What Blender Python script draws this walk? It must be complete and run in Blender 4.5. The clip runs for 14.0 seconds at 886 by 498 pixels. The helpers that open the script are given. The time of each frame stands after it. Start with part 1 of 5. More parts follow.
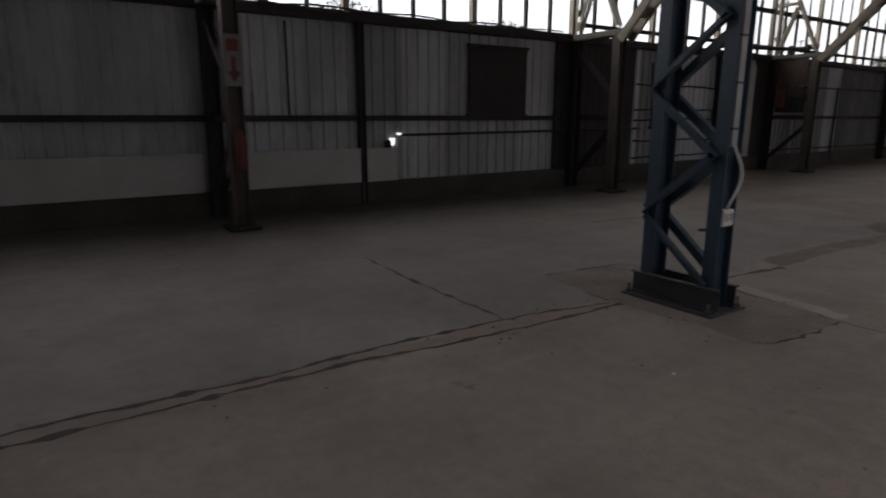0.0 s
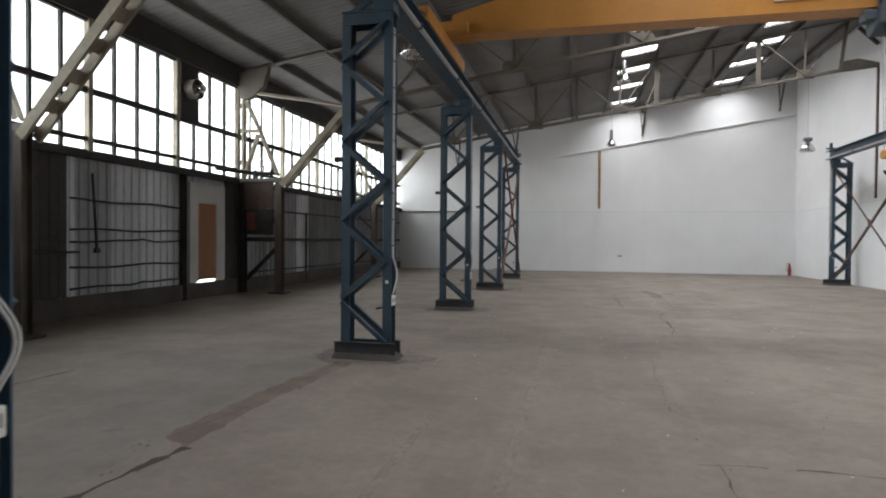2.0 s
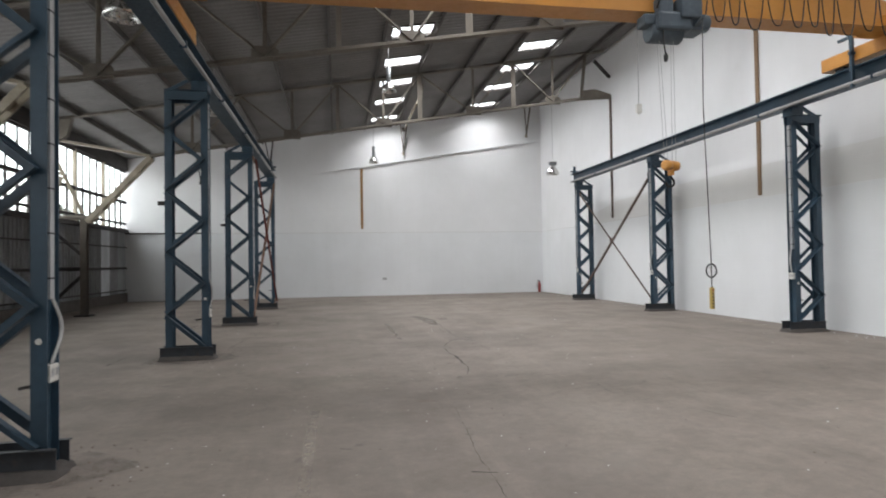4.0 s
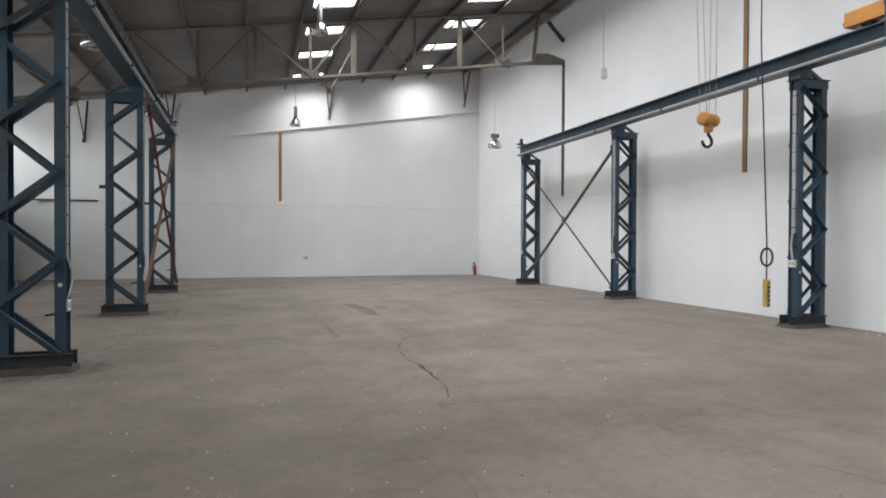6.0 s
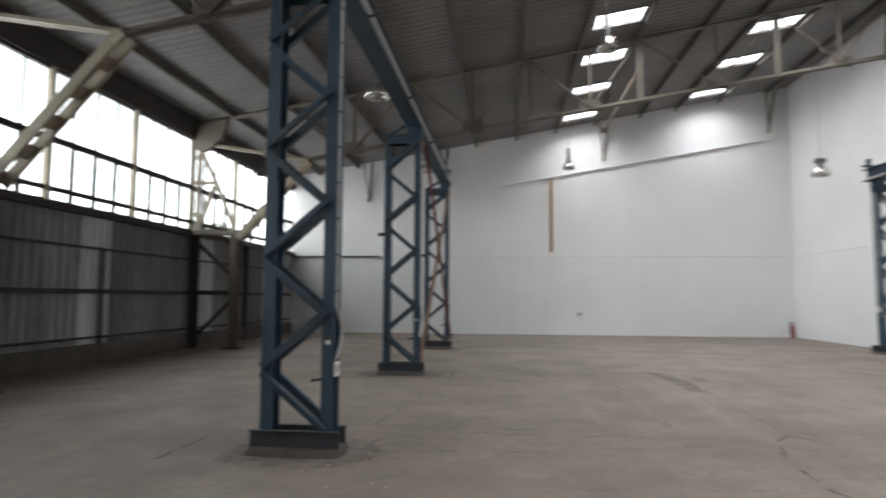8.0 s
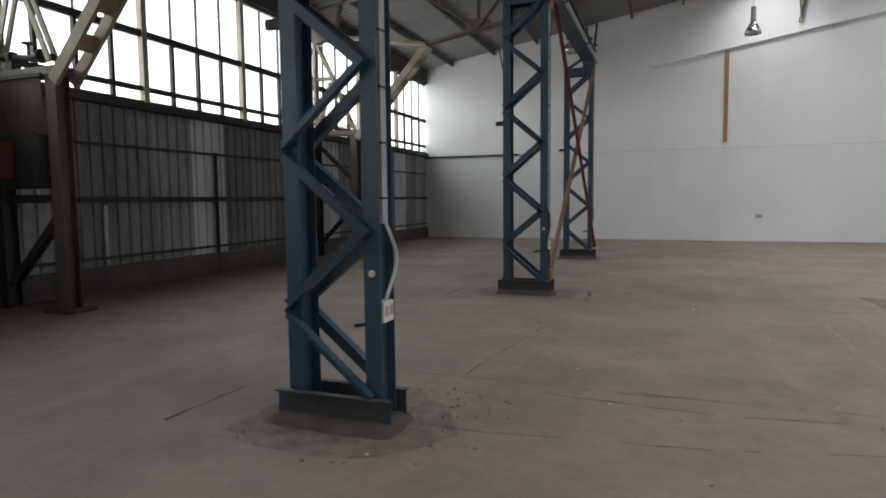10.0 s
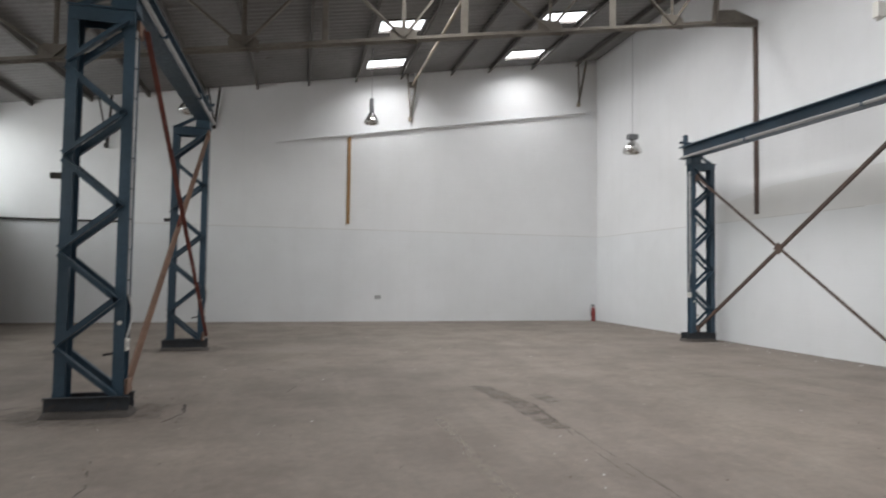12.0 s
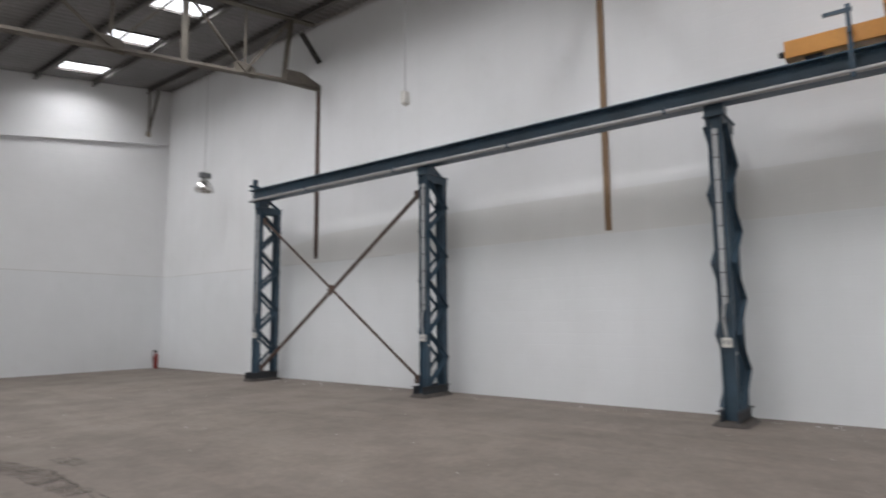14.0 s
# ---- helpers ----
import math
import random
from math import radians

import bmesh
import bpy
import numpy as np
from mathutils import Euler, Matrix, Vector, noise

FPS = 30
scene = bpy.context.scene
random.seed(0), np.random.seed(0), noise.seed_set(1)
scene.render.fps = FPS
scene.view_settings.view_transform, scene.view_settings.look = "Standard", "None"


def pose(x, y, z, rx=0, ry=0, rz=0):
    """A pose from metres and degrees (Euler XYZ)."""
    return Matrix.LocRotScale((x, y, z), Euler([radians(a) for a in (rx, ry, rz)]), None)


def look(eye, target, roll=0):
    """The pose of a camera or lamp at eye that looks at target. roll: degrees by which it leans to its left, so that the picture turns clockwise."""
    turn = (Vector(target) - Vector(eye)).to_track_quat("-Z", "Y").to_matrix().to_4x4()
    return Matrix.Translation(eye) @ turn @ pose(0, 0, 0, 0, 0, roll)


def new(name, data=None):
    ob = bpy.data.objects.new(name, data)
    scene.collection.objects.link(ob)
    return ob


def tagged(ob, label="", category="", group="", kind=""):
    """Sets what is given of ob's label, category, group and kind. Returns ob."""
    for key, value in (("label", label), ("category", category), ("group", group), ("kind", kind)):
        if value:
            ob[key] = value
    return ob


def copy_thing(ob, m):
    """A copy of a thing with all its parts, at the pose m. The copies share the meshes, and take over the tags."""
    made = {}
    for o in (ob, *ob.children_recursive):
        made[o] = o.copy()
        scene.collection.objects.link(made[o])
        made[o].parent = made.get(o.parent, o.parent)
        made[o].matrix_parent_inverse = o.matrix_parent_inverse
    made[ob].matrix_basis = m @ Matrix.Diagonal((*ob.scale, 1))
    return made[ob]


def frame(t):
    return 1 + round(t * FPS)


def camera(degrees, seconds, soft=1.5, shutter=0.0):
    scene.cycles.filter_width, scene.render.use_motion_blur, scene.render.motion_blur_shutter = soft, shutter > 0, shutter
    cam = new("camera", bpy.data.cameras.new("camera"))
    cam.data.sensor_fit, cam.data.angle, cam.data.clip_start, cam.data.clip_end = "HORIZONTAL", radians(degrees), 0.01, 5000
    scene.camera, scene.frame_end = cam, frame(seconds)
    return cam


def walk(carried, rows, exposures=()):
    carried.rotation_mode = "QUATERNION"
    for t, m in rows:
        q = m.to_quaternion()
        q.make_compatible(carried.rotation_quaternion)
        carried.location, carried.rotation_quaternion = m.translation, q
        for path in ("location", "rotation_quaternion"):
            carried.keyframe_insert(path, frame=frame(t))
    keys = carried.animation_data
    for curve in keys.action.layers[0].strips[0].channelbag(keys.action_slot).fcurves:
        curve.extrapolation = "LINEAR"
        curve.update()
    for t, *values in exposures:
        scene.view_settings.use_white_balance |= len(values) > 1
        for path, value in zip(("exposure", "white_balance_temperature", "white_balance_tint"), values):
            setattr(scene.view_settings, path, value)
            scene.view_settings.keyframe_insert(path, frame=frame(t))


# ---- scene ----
cam = camera(72.7, 14.0, soft=1.8, shutter=0.25)
PATH = [
    (0, (0.121, -0.674, 1.663), (-1.495, 0.42, 1.228), 0.1),
    (0.3, (0.048, -0.266, 1.621), (-1.454, 0.991, 1.217), 1.1),
    (0.5, (0.009, 0.043, 1.597), (-1.379, 1.437, 1.232), 1.4),
    (0.7, (-0.015, 0.28, 1.64), (-1.283, 1.796, 1.334), 1.5),
    (1, (-0.042, 0.705, 1.632), (-1.115, 2.377, 1.398), 2.4),
    (1.5, (-0.099, 1.356, 1.627), (-0.785, 3.23, 1.482), 1.2),
    (2, (-0.187, 1.985, 1.645), (-0.624, 3.937, 1.614), 0.5),
    (2.5, (-0.256, 2.633, 1.665), (-0.512, 4.616, 1.731), 0.2),
    (3, (-0.327, 3.34, 1.654), (-0.322, 5.337, 1.761), -0.7),
    (3.5, (-0.359, 4.009, 1.656), (-0.208, 6.0, 1.761), -0.4),
    (4, (-0.418, 4.609, 1.634), (-0.068, 6.578, 1.679), -0.9),
    (4.2, (-0.424, 4.872, 1.655), (-0.009, 6.829, 1.661), -0.5),
    (6.3, (-0.557, 7.811, 1.586), (0.073, 9.709, 1.564), 0.5),
    (6.5, (-0.573, 8.088, 1.574), (0.058, 9.985, 1.617), 0.5),
    (7, (-0.669, 8.795, 1.57), (-0.06, 10.695, 1.709), 0.3),
    (7.5, (-0.827, 9.461, 1.548), (-0.406, 11.41, 1.707), 0.3),
    (8, (-0.983, 10.092, 1.5), (-1.191, 12.075, 1.661), 0.3),
    (8.2, (-1.036, 10.273, 1.49), (-1.485, 12.22, 1.583), 0.2),
    (10.3, (-0.781, 12.648, 1.55), (-1.478, 14.514, 1.366), -0.7),
    (10.5, (-0.694, 12.873, 1.547), (-1.169, 14.807, 1.371), -0.1),
    (11, (-0.704, 13.438, 1.563), (-0.837, 15.429, 1.435), 0.9),
    (11.5, (-0.749, 13.953, 1.571), (-0.673, 15.951, 1.518), 1.5),
    (12, (-0.715, 14.128, 1.674), (-0.252, 16.072, 1.759), 0.8),
    (12.5, (-0.666, 14.213, 1.751), (0.02, 16.072, 2.022), 0.7),
    (13, (-0.574, 14.247, 1.714), (0.324, 15.998, 2.07), -0.2),
    (13.5, (-0.486, 14.168, 1.636), (0.69, 15.75, 1.972), -0.6),
    (14, (-0.396, 14.004, 1.606), (1.167, 15.23, 1.838), -0.5),
]
walk(cam, [(t, look(eye, target, roll)) for t, eye, target, roll in PATH],
     exposures=[(0.0, -1.15, 6550, 18), (0.5, -0.78, 6550, 17), (1.0, -0.72, 6550, 15), (1.5, -0.47, 6550, 14), (2.0, -0.02, 6480, 10), (3.0, -0.02, 6480, 10), (4.0, 0.12, 6450, 10), (6.5, 0.12, 6430, 10), (7.5, 0.12, 6430, 10), (8.0, 0.04, 6480, 10), (10.3, -0.25, 6480, 10), (10.5, -0.2, 6480, 10), (11.0, 0.05, 6480, 10), (12.5, -0.06, 6560, 10), (13.0, -0.08, 6800, 10), (13.5, -0.14, 6650, 10), (14.0, -0.3, 6450, 12)])

# ---- plan, in metres ----
X_LEFT, X_RIGHT, Y_BACK, Y_END = -10.25, 10.45, -9.0, 35.4
TRUSS_Y = [35.4 - 8.5 * k - 0.0 for k in range(1, 6)]
SILL, HEAD = 3.41, 6.2
SKY_X = ((1.36, 2.6), (6.34, 7.6))
SKY_Y = [33.68, 30.5, 27.75, 25.2, 22.4, 19.65, 16.9, 14.15, 11.4, 8.65, 5.9, 3.15, 0.4]
SKY_LEN = 0.82


def roof_z(x):
    return 8.46 + 0.163 * x


def chord_z(x):
    return 6.52 + 0.158 * x


# ---- daylight: overcast sky, through the side glazing and the roof lights ----
world = bpy.data.worlds.new("sky")
world.use_nodes = True
scene.world = world
sky = world.node_tree.nodes.new("ShaderNodeTexSky")
sky.sky_type, sky.sun_disc = "NISHITA", False
sky.sun_elevation, sky.sun_rotation = radians(50), radians(90)
cloud = world.node_tree.nodes.new("ShaderNodeHueSaturation")
cloud.inputs["Saturation"].default_value, cloud.inputs["Value"].default_value = 0.12, 6.5
world.node_tree.links.new(sky.outputs[0], cloud.inputs["Color"])
world.node_tree.links.new(cloud.outputs[0], world.node_tree.nodes["Background"].inputs[0])
world.node_tree.nodes["Background"].inputs[1].default_value = 0.1

sun = new("sun", bpy.data.lights.new("sun", "SUN"))
sun.data.energy, sun.data.angle, sun.data.color = 0.6, radians(20), (1.0, 0.97, 0.93)
sun.matrix_world = look((-30, 0, 36), (0, 0, 0))

WINDOW_POWER, SKYLIGHT_POWER = 310.0, 81.0


def area_lamp(name, sx, sy, power, colour, m, spread=math.pi):
    lamp = new(name, bpy.data.lights.new(name, "AREA"))
    lamp.data.shape, lamp.data.size, lamp.data.size_y = "RECTANGLE", sx, sy
    lamp.data.energy, lamp.data.color, lamp.data.spread = power, colour, spread
    lamp.matrix_world = m
    return lamp


for k in range(5):
    y0, y1 = 35.4 - 8.5 * (k + 1), 35.4 - 8.5 * k
    area_lamp("window_daylight", 8.5, HEAD - SILL, WINDOW_POWER, (0.985, 0.985, 0.998),
              look((X_LEFT - 0.55, (y0 + y1) / 2, (SILL + HEAD) / 2), (0, (y0 + y1) / 2, (SILL + HEAD) / 2)))
for x0, x1 in SKY_X:
    for y in SKY_Y:
        xm = (x0 + x1) / 2
        area_lamp("skylight_daylight", x1 - x0, SKY_LEN, SKYLIGHT_POWER, (0.985, 0.985, 0.998),
                  Matrix.Translation((xm, y + SKY_LEN / 2, roof_z(xm) + 0.06)) @ pose(0, 0, 0, 0, -math.degrees(math.atan(0.163)), 0), radians(145))


# ---- materials ----
def nodes_of(name):
    m = bpy.data.materials.new(name)
    m.use_nodes = True
    nt = m.node_tree
    return m, nt, nt.nodes["Principled BSDF"]


def mixc(nt, fac, a, b, mode="MIX"):
    n = nt.nodes.new("ShaderNodeMix")
    n.data_type, n.blend_type = "RGBA", mode
    for sock, v in ((0, fac), (6, a), (7, b)):
        if hasattr(v, "is_output"):
            nt.links.new(v, n.inputs[sock])
        elif sock:
            n.inputs[sock].default_value = (*v, 1)
        else:
            n.inputs[sock].default_value = v
    return n.outputs[2]


def noise_of(nt, scale, detail=4, rough=0.6, stretch=(1, 1, 1)):
    co = nt.nodes.new("ShaderNodeNewGeometry")
    mp = nt.nodes.new("ShaderNodeMapping")
    mp.inputs["Scale"].default_value = stretch
    nt.links.new(co.outputs["Position"], mp.inputs[0])
    n = nt.nodes.new("ShaderNodeTexNoise")
    n.inputs["Scale"].default_value, n.inputs["Detail"].default_value, n.inputs["Roughness"].default_value = scale, detail, rough
    nt.links.new(mp.outputs[0], n.inputs["Vector"])
    return n.outputs[0]


def ramp(nt, fac, lo, hi, a=0.0, b=1.0):
    n = nt.nodes.new("ShaderNodeMapRange")
    n.inputs[1].default_value, n.inputs[2].default_value, n.inputs[3].default_value, n.inputs[4].default_value = lo, hi, a, b
    nt.links.new(fac, n.inputs[0])
    return n.outputs[0]


def bump(nt, bsdf, height, strength, dist):
    n = nt.nodes.new("ShaderNodeBump")
    n.inputs["Strength"].default_value, n.inputs["Distance"].default_value = strength, dist
    nt.links.new(height, n.inputs["Height"])
    nt.links.new(n.outputs[0], bsdf.inputs["Normal"])


def surface(name, base, dark, rust=None, rough=0.6, metal=0.0, big=0.8, small=14, rust_at=(0.58, 0.72), stretch=(1, 1, 1), bumps=0.15, vary=0.0, soil=(0.35, 0.75)):
    m, nt, b = nodes_of(name)
    n1, n2 = noise_of(nt, big, 5, 0.6, stretch), noise_of(nt, small, 6, 0.7, stretch)
    c = mixc(nt, ramp(nt, n1, *soil), base, dark)
    c = mixc(nt, ramp(nt, n2, 0.4, 0.8, 0.0, 0.55), c, dark)
    if rust:
        n3 = noise_of(nt, big * 4.3, 8, 0.75, stretch)
        c = mixc(nt, ramp(nt, n3, *rust_at), c, rust)
    if vary:
        oi = nt.nodes.new("ShaderNodeObjectInfo")
        hs = nt.nodes.new("ShaderNodeHueSaturation")
        nt.links.new(ramp(nt, oi.outputs["Random"], 0, 1, 1 - vary, 1 + vary), hs.inputs["Value"])
        nt.links.new(c, hs.inputs["Color"])
        c = hs.outputs[0]
    nt.links.new(c, b.inputs["Base Color"])
    nt.links.new(ramp(nt, n2, 0.3, 0.7, max(0.05, rough - 0.12), min(1, rough + 0.15)), b.inputs["Roughness"])
    b.inputs["Metallic"].default_value = metal
    if bumps:
        bump(nt, b, n2, bumps, 0.01)
    return m


def concrete_floor(name="concrete_floor", pale=(0.23, 0.193, 0.161), dull=(0.178, 0.149, 0.125), trails=0.42):
    m, nt, b = nodes_of(name)
    big = noise_of(nt, 0.16, 5, 0.6)
    mid = noise_of(nt, 0.7, 9, 0.72)
    grit = noise_of(nt, 9, 8, 0.75)
    grain = noise_of(nt, 70, 5, 0.75)
    trail = noise_of(nt, 1.3, 7, 0.7, (1.0, 0.06, 1.0))
    cross = noise_of(nt, 1.1, 7, 0.7, (0.1, 1.0, 1.0))
    scuff = noise_of(nt, 2.2, 9, 0.78, (0.65, 1.0, 1.0))
    spots = noise_of(nt, 3.1, 3, 0.5)
    dots = noise_of(nt, 17, 2, 0.5)
    c = mixc(nt, ramp(nt, big, 0.38, 0.62), pale, dull)
    c = mixc(nt, ramp(nt, mid, 0.44, 0.72, 0, 0.75), c, tuple(v * 0.68 for v in dull))
    c = mixc(nt, ramp(nt, trail, 0.52, 0.72, 0, trails), c, tuple(v * 1.28 for v in pale))
    c = mixc(nt, ramp(nt, cross, 0.55, 0.75, 0, trails * 0.5), c, tuple(v * 1.2 for v in pale))
    c = mixc(nt, ramp(nt, scuff, 0.55, 0.78, 0, 0.5), c, tuple(v * 0.78 for v in dull))
    c = mixc(nt, ramp(nt, grit, 0.46, 0.75, 0, 0.6), c, tuple(v * 0.66 for v in dull))
    c = mixc(nt, ramp(nt, grit, 0.42, 0.25, 0, 0.45), c, tuple(v * 1.35 for v in pale))
    c = mixc(nt, ramp(nt, grain, 0.42, 0.7, 0, 0.5), c, tuple(v * 0.7 for v in dull))
    c = mixc(nt, ramp(nt, spots, 0.7, 0.78, 0, 0.7), c, (0.075, 0.06, 0.052))
    c = mixc(nt, ramp(nt, dots, 0.73, 0.77, 0, 0.6), c, (0.09, 0.072, 0.062))
    nt.links.new(c, b.inputs["Base Color"])
    nt.links.new(ramp(nt, mid, 0.3, 0.7, 0.6, 0.88), b.inputs["Roughness"])
    bump(nt, b, mixc(nt, 0.5, grit, grain), 0.35, 0.008)
    return m


def painted_wall(name, tone):
    m, nt, b = nodes_of(name)
    big, mid = noise_of(nt, 0.35, 4, 0.6), noise_of(nt, 2.0, 6, 0.65)
    run = noise_of(nt, 1.6, 4, 0.6, (1.0, 1.0, 0.08))
    c = mixc(nt, ramp(nt, big, 0.35, 0.7), (0.78, 0.785, 0.79), (0.71, 0.715, 0.715))
    c = mixc(nt, ramp(nt, run, 0.5, 0.85, 0, 0.25), c, (0.62, 0.62, 0.61))
    c = mixc(nt, ramp(nt, mid, 0.6, 0.85, 0, 0.3), c, (0.6, 0.6, 0.58))
    c = mixc(nt, 1.0, c, tone, "MULTIPLY")
    nt.links.new(c, b.inputs["Base Color"])
    b.inputs["Roughness"].default_value = 0.7
    br = nt.nodes.new("ShaderNodeTexBrick")
    br.inputs["Scale"].default_value = 1.0
    br.inputs["Brick Width"].default_value, br.inputs["Row Height"].default_value, br.inputs["Mortar Size"].default_value = 0.45, 0.22, 0.012
    br.inputs["Color1"].default_value = br.inputs["Color2"].default_value = (1, 1, 1, 1)
    br.inputs["Mortar"].default_value = (0, 0, 0, 1)
    co = nt.nodes.new("ShaderNodeNewGeometry")
    sp, cm, ad = nt.nodes.new("ShaderNodeSeparateXYZ"), nt.nodes.new("ShaderNodeCombineXYZ"), nt.nodes.new("ShaderNodeMath")
    nt.links.new(co.outputs["Position"], sp.inputs[0])
    nt.links.new(sp.outputs[0], ad.inputs[0])
    nt.links.new(sp.outputs[1], ad.inputs[1])
    nt.links.new(ad.outputs[0], cm.inputs[0])
    nt.links.new(sp.outputs[2], cm.inputs[1])
    nt.links.new(cm.outputs[0], br.inputs["Vector"])
    h = mixc(nt, 0.35, br.outputs["Color"], (0.5, 0.5, 0.5))
    h = mixc(nt, 0.5, h, mid)
    bump(nt, b, h, 0.38, 0.012)
    return m


def glass():
    m, nt, b = nodes_of("window_glass")
    tr, gl, mx = nt.nodes.new("ShaderNodeBsdfTransparent"), nt.nodes.new("ShaderNodeBsdfGlossy"), nt.nodes.new("ShaderNodeMixShader")
    df, m2 = nt.nodes.new("ShaderNodeBsdfTranslucent"), nt.nodes.new("ShaderNodeMixShader")
    tr.inputs[0].default_value = (0.93, 0.95, 0.94, 1)
    df.inputs[0].default_value = (0.7, 0.7, 0.66, 1)
    gl.inputs["Roughness"].default_value = 0.08
    mx.inputs[0].default_value = 0.06
    nt.links.new(tr.outputs[0], mx.inputs[1])
    nt.links.new(gl.outputs[0], mx.inputs[2])
    nt.links.new(ramp(nt, noise_of(nt, 3.0, 6, 0.7), 0.5, 0.85, 0.0, 0.25), m2.inputs[0])
    nt.links.new(mx.outputs[0], m2.inputs[1])
    nt.links.new(df.outputs[0], m2.inputs[2])
    nt.links.new(m2.outputs[0], nt.nodes["Material Output"].inputs[0])
    return m


FLOOR = concrete_floor()
FLOOR_GREY = concrete_floor("grey_side_bay_concrete", (0.205, 0.183, 0.16), (0.158, 0.14, 0.122), 0.3)
STRIP = surface("brown_infill_screed", (0.205, 0.165, 0.137), (0.15, 0.118, 0.098), rough=0.9, big=2.5, bumps=0.4)
PATCH = surface("rough_dark_screed", (0.19, 0.154, 0.129), (0.12, 0.096, 0.08), rough=0.9, big=2.5, bumps=0.5)
SOFT_GAP = surface("dust_in_crack", (0.115, 0.094, 0.079), (0.065, 0.053, 0.045), rough=0.95, big=3, bumps=0.3, soil=(0.42, 0.6))
BROKEN = surface("broken_brown_screed", (0.185, 0.144, 0.119), (0.12, 0.092, 0.075), rough=0.95, big=1.6, bumps=0.6, soil=(0.4, 0.6))
FLOOR_PALE = surface("pale_new_concrete", (0.27, 0.245, 0.215), (0.2, 0.178, 0.152), rough=0.85, big=2.2, bumps=0.3)
GAP = surface("dirt_in_joint", (0.035, 0.028, 0.024), (0.06, 0.048, 0.04), rough=0.95, big=3, bumps=0.3)
WHITE = painted_wall("white_wall_paint", (1, 1, 1))
JOINT = surface("grey_joint_shadow_line", (0.66, 0.65, 0.63), (0.5, 0.49, 0.47), rough=0.9, big=1.5, bumps=0.3)
DAYLIGHT, _nt, _b = nodes_of("daylight_outside")
_b.inputs["Emission Color"].default_value, _b.inputs["Emission Strength"].default_value = (1, 1, 1, 1), 3.0
WHITE_BAND = painted_wall("dulled_white_wall_paint", (0.93, 0.92, 0.9))
WHITE_LOW = painted_wall("greyish_white_wall_paint", (0.965, 0.975, 0.98))
BLUE = surface("blue_grey_steel_paint", (0.042, 0.084, 0.125), (0.024, 0.044, 0.064), (0.075, 0.055, 0.045), rough=0.42, big=1.3, small=22, rust_at=(0.66, 0.8), bumps=0.06)
BLUE_BASE = surface("grimy_blue_steel_paint", (0.04, 0.048, 0.058), (0.03, 0.031, 0.033), (0.085, 0.062, 0.048), rough=0.6, big=2.0, rust_at=(0.55, 0.72), bumps=0.1)
GROUT = surface("grimy_grout", (0.085, 0.074, 0.066), (0.045, 0.04, 0.036), rough=0.95, big=2.4, small=30, bumps=0.5)
TRUSSP = surface("dusty_dull_truss_paint", (0.19, 0.17, 0.14), (0.11, 0.095, 0.078), (0.1, 0.065, 0.045), rough=0.7, big=1.4, rust_at=(0.6, 0.74), bumps=0.1)
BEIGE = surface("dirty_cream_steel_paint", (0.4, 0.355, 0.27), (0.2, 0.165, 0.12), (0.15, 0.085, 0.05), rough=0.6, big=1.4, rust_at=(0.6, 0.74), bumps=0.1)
DARK = surface("dark_steel", (0.05, 0.045, 0.042), (0.03, 0.027, 0.025), (0.085, 0.05, 0.035), rough=0.7, big=1.4, rust_at=(0.56, 0.72), bumps=0.12)
POSTP = surface("brown_post_paint", (0.13, 0.11, 0.088), (0.075, 0.064, 0.054), (0.1, 0.06, 0.04), rough=0.7, big=1.6, rust_at=(0.58, 0.74), bumps=0.12)
PURLIN = surface("dusty_purlin_paint", (0.115, 0.108, 0.1), (0.075, 0.07, 0.065), (0.1, 0.06, 0.04), rough=0.75, big=1.4, rust_at=(0.6, 0.76), bumps=0.1)
RUST = surface("red_oxide_primer", (0.22, 0.06, 0.045), (0.12, 0.045, 0.035), (0.16, 0.085, 0.05), rough=0.65, big=1.8, bumps=0.1)
BROWN = surface("faded_brown_primer", (0.24, 0.15, 0.105), (0.16, 0.1, 0.075), (0.1, 0.05, 0.035), rough=0.65, big=1.8, bumps=0.1)
UMBER = surface("dark_rusted_steel", (0.1, 0.065, 0.05), (0.06, 0.042, 0.035), (0.16, 0.075, 0.04), rough=0.75, big=1.8, bumps=0.1)
OCHRE = surface("weathered_timber", (0.36, 0.21, 0.085), (0.22, 0.13, 0.065), rough=0.7, big=1.5, stretch=(1, 1, 0.15), bumps=0.2)
TIMBER = surface("old_brown_timber", (0.27, 0.175, 0.1), (0.17, 0.11, 0.07), rough=0.75, big=1.5, stretch=(1, 1, 0.15), bumps=0.2)
PALEYELLOW = surface("faded_yellow_plastic", (0.6, 0.44, 0.13), (0.48, 0.34, 0.1), rough=0.5, big=4, bumps=0.0)
YELLOW = surface("crane_yellow_paint", (0.6, 0.28, 0.06), (0.46, 0.21, 0.045), (0.3, 0.15, 0.05), rough=0.4, big=0.9, rust_at=(0.64, 0.82), bumps=0.04)
SHEET = surface("galvanised_sheet", (0.62, 0.645, 0.67), (0.36, 0.37, 0.38), (0.16, 0.125, 0.1), rough=0.5, metal=0.1, big=1.1, rust_at=(0.6, 0.8), stretch=(1, 1, 0.25), bumps=0.05, vary=0.3)
SHEET_OLD = surface("sooty_sheet", (0.28, 0.285, 0.29), (0.12, 0.12, 0.12), (0.1, 0.075, 0.06), rough=0.6, metal=0.25, big=1.1, rust_at=(0.55, 0.75), stretch=(1, 1, 0.25), bumps=0.05, vary=0.3)
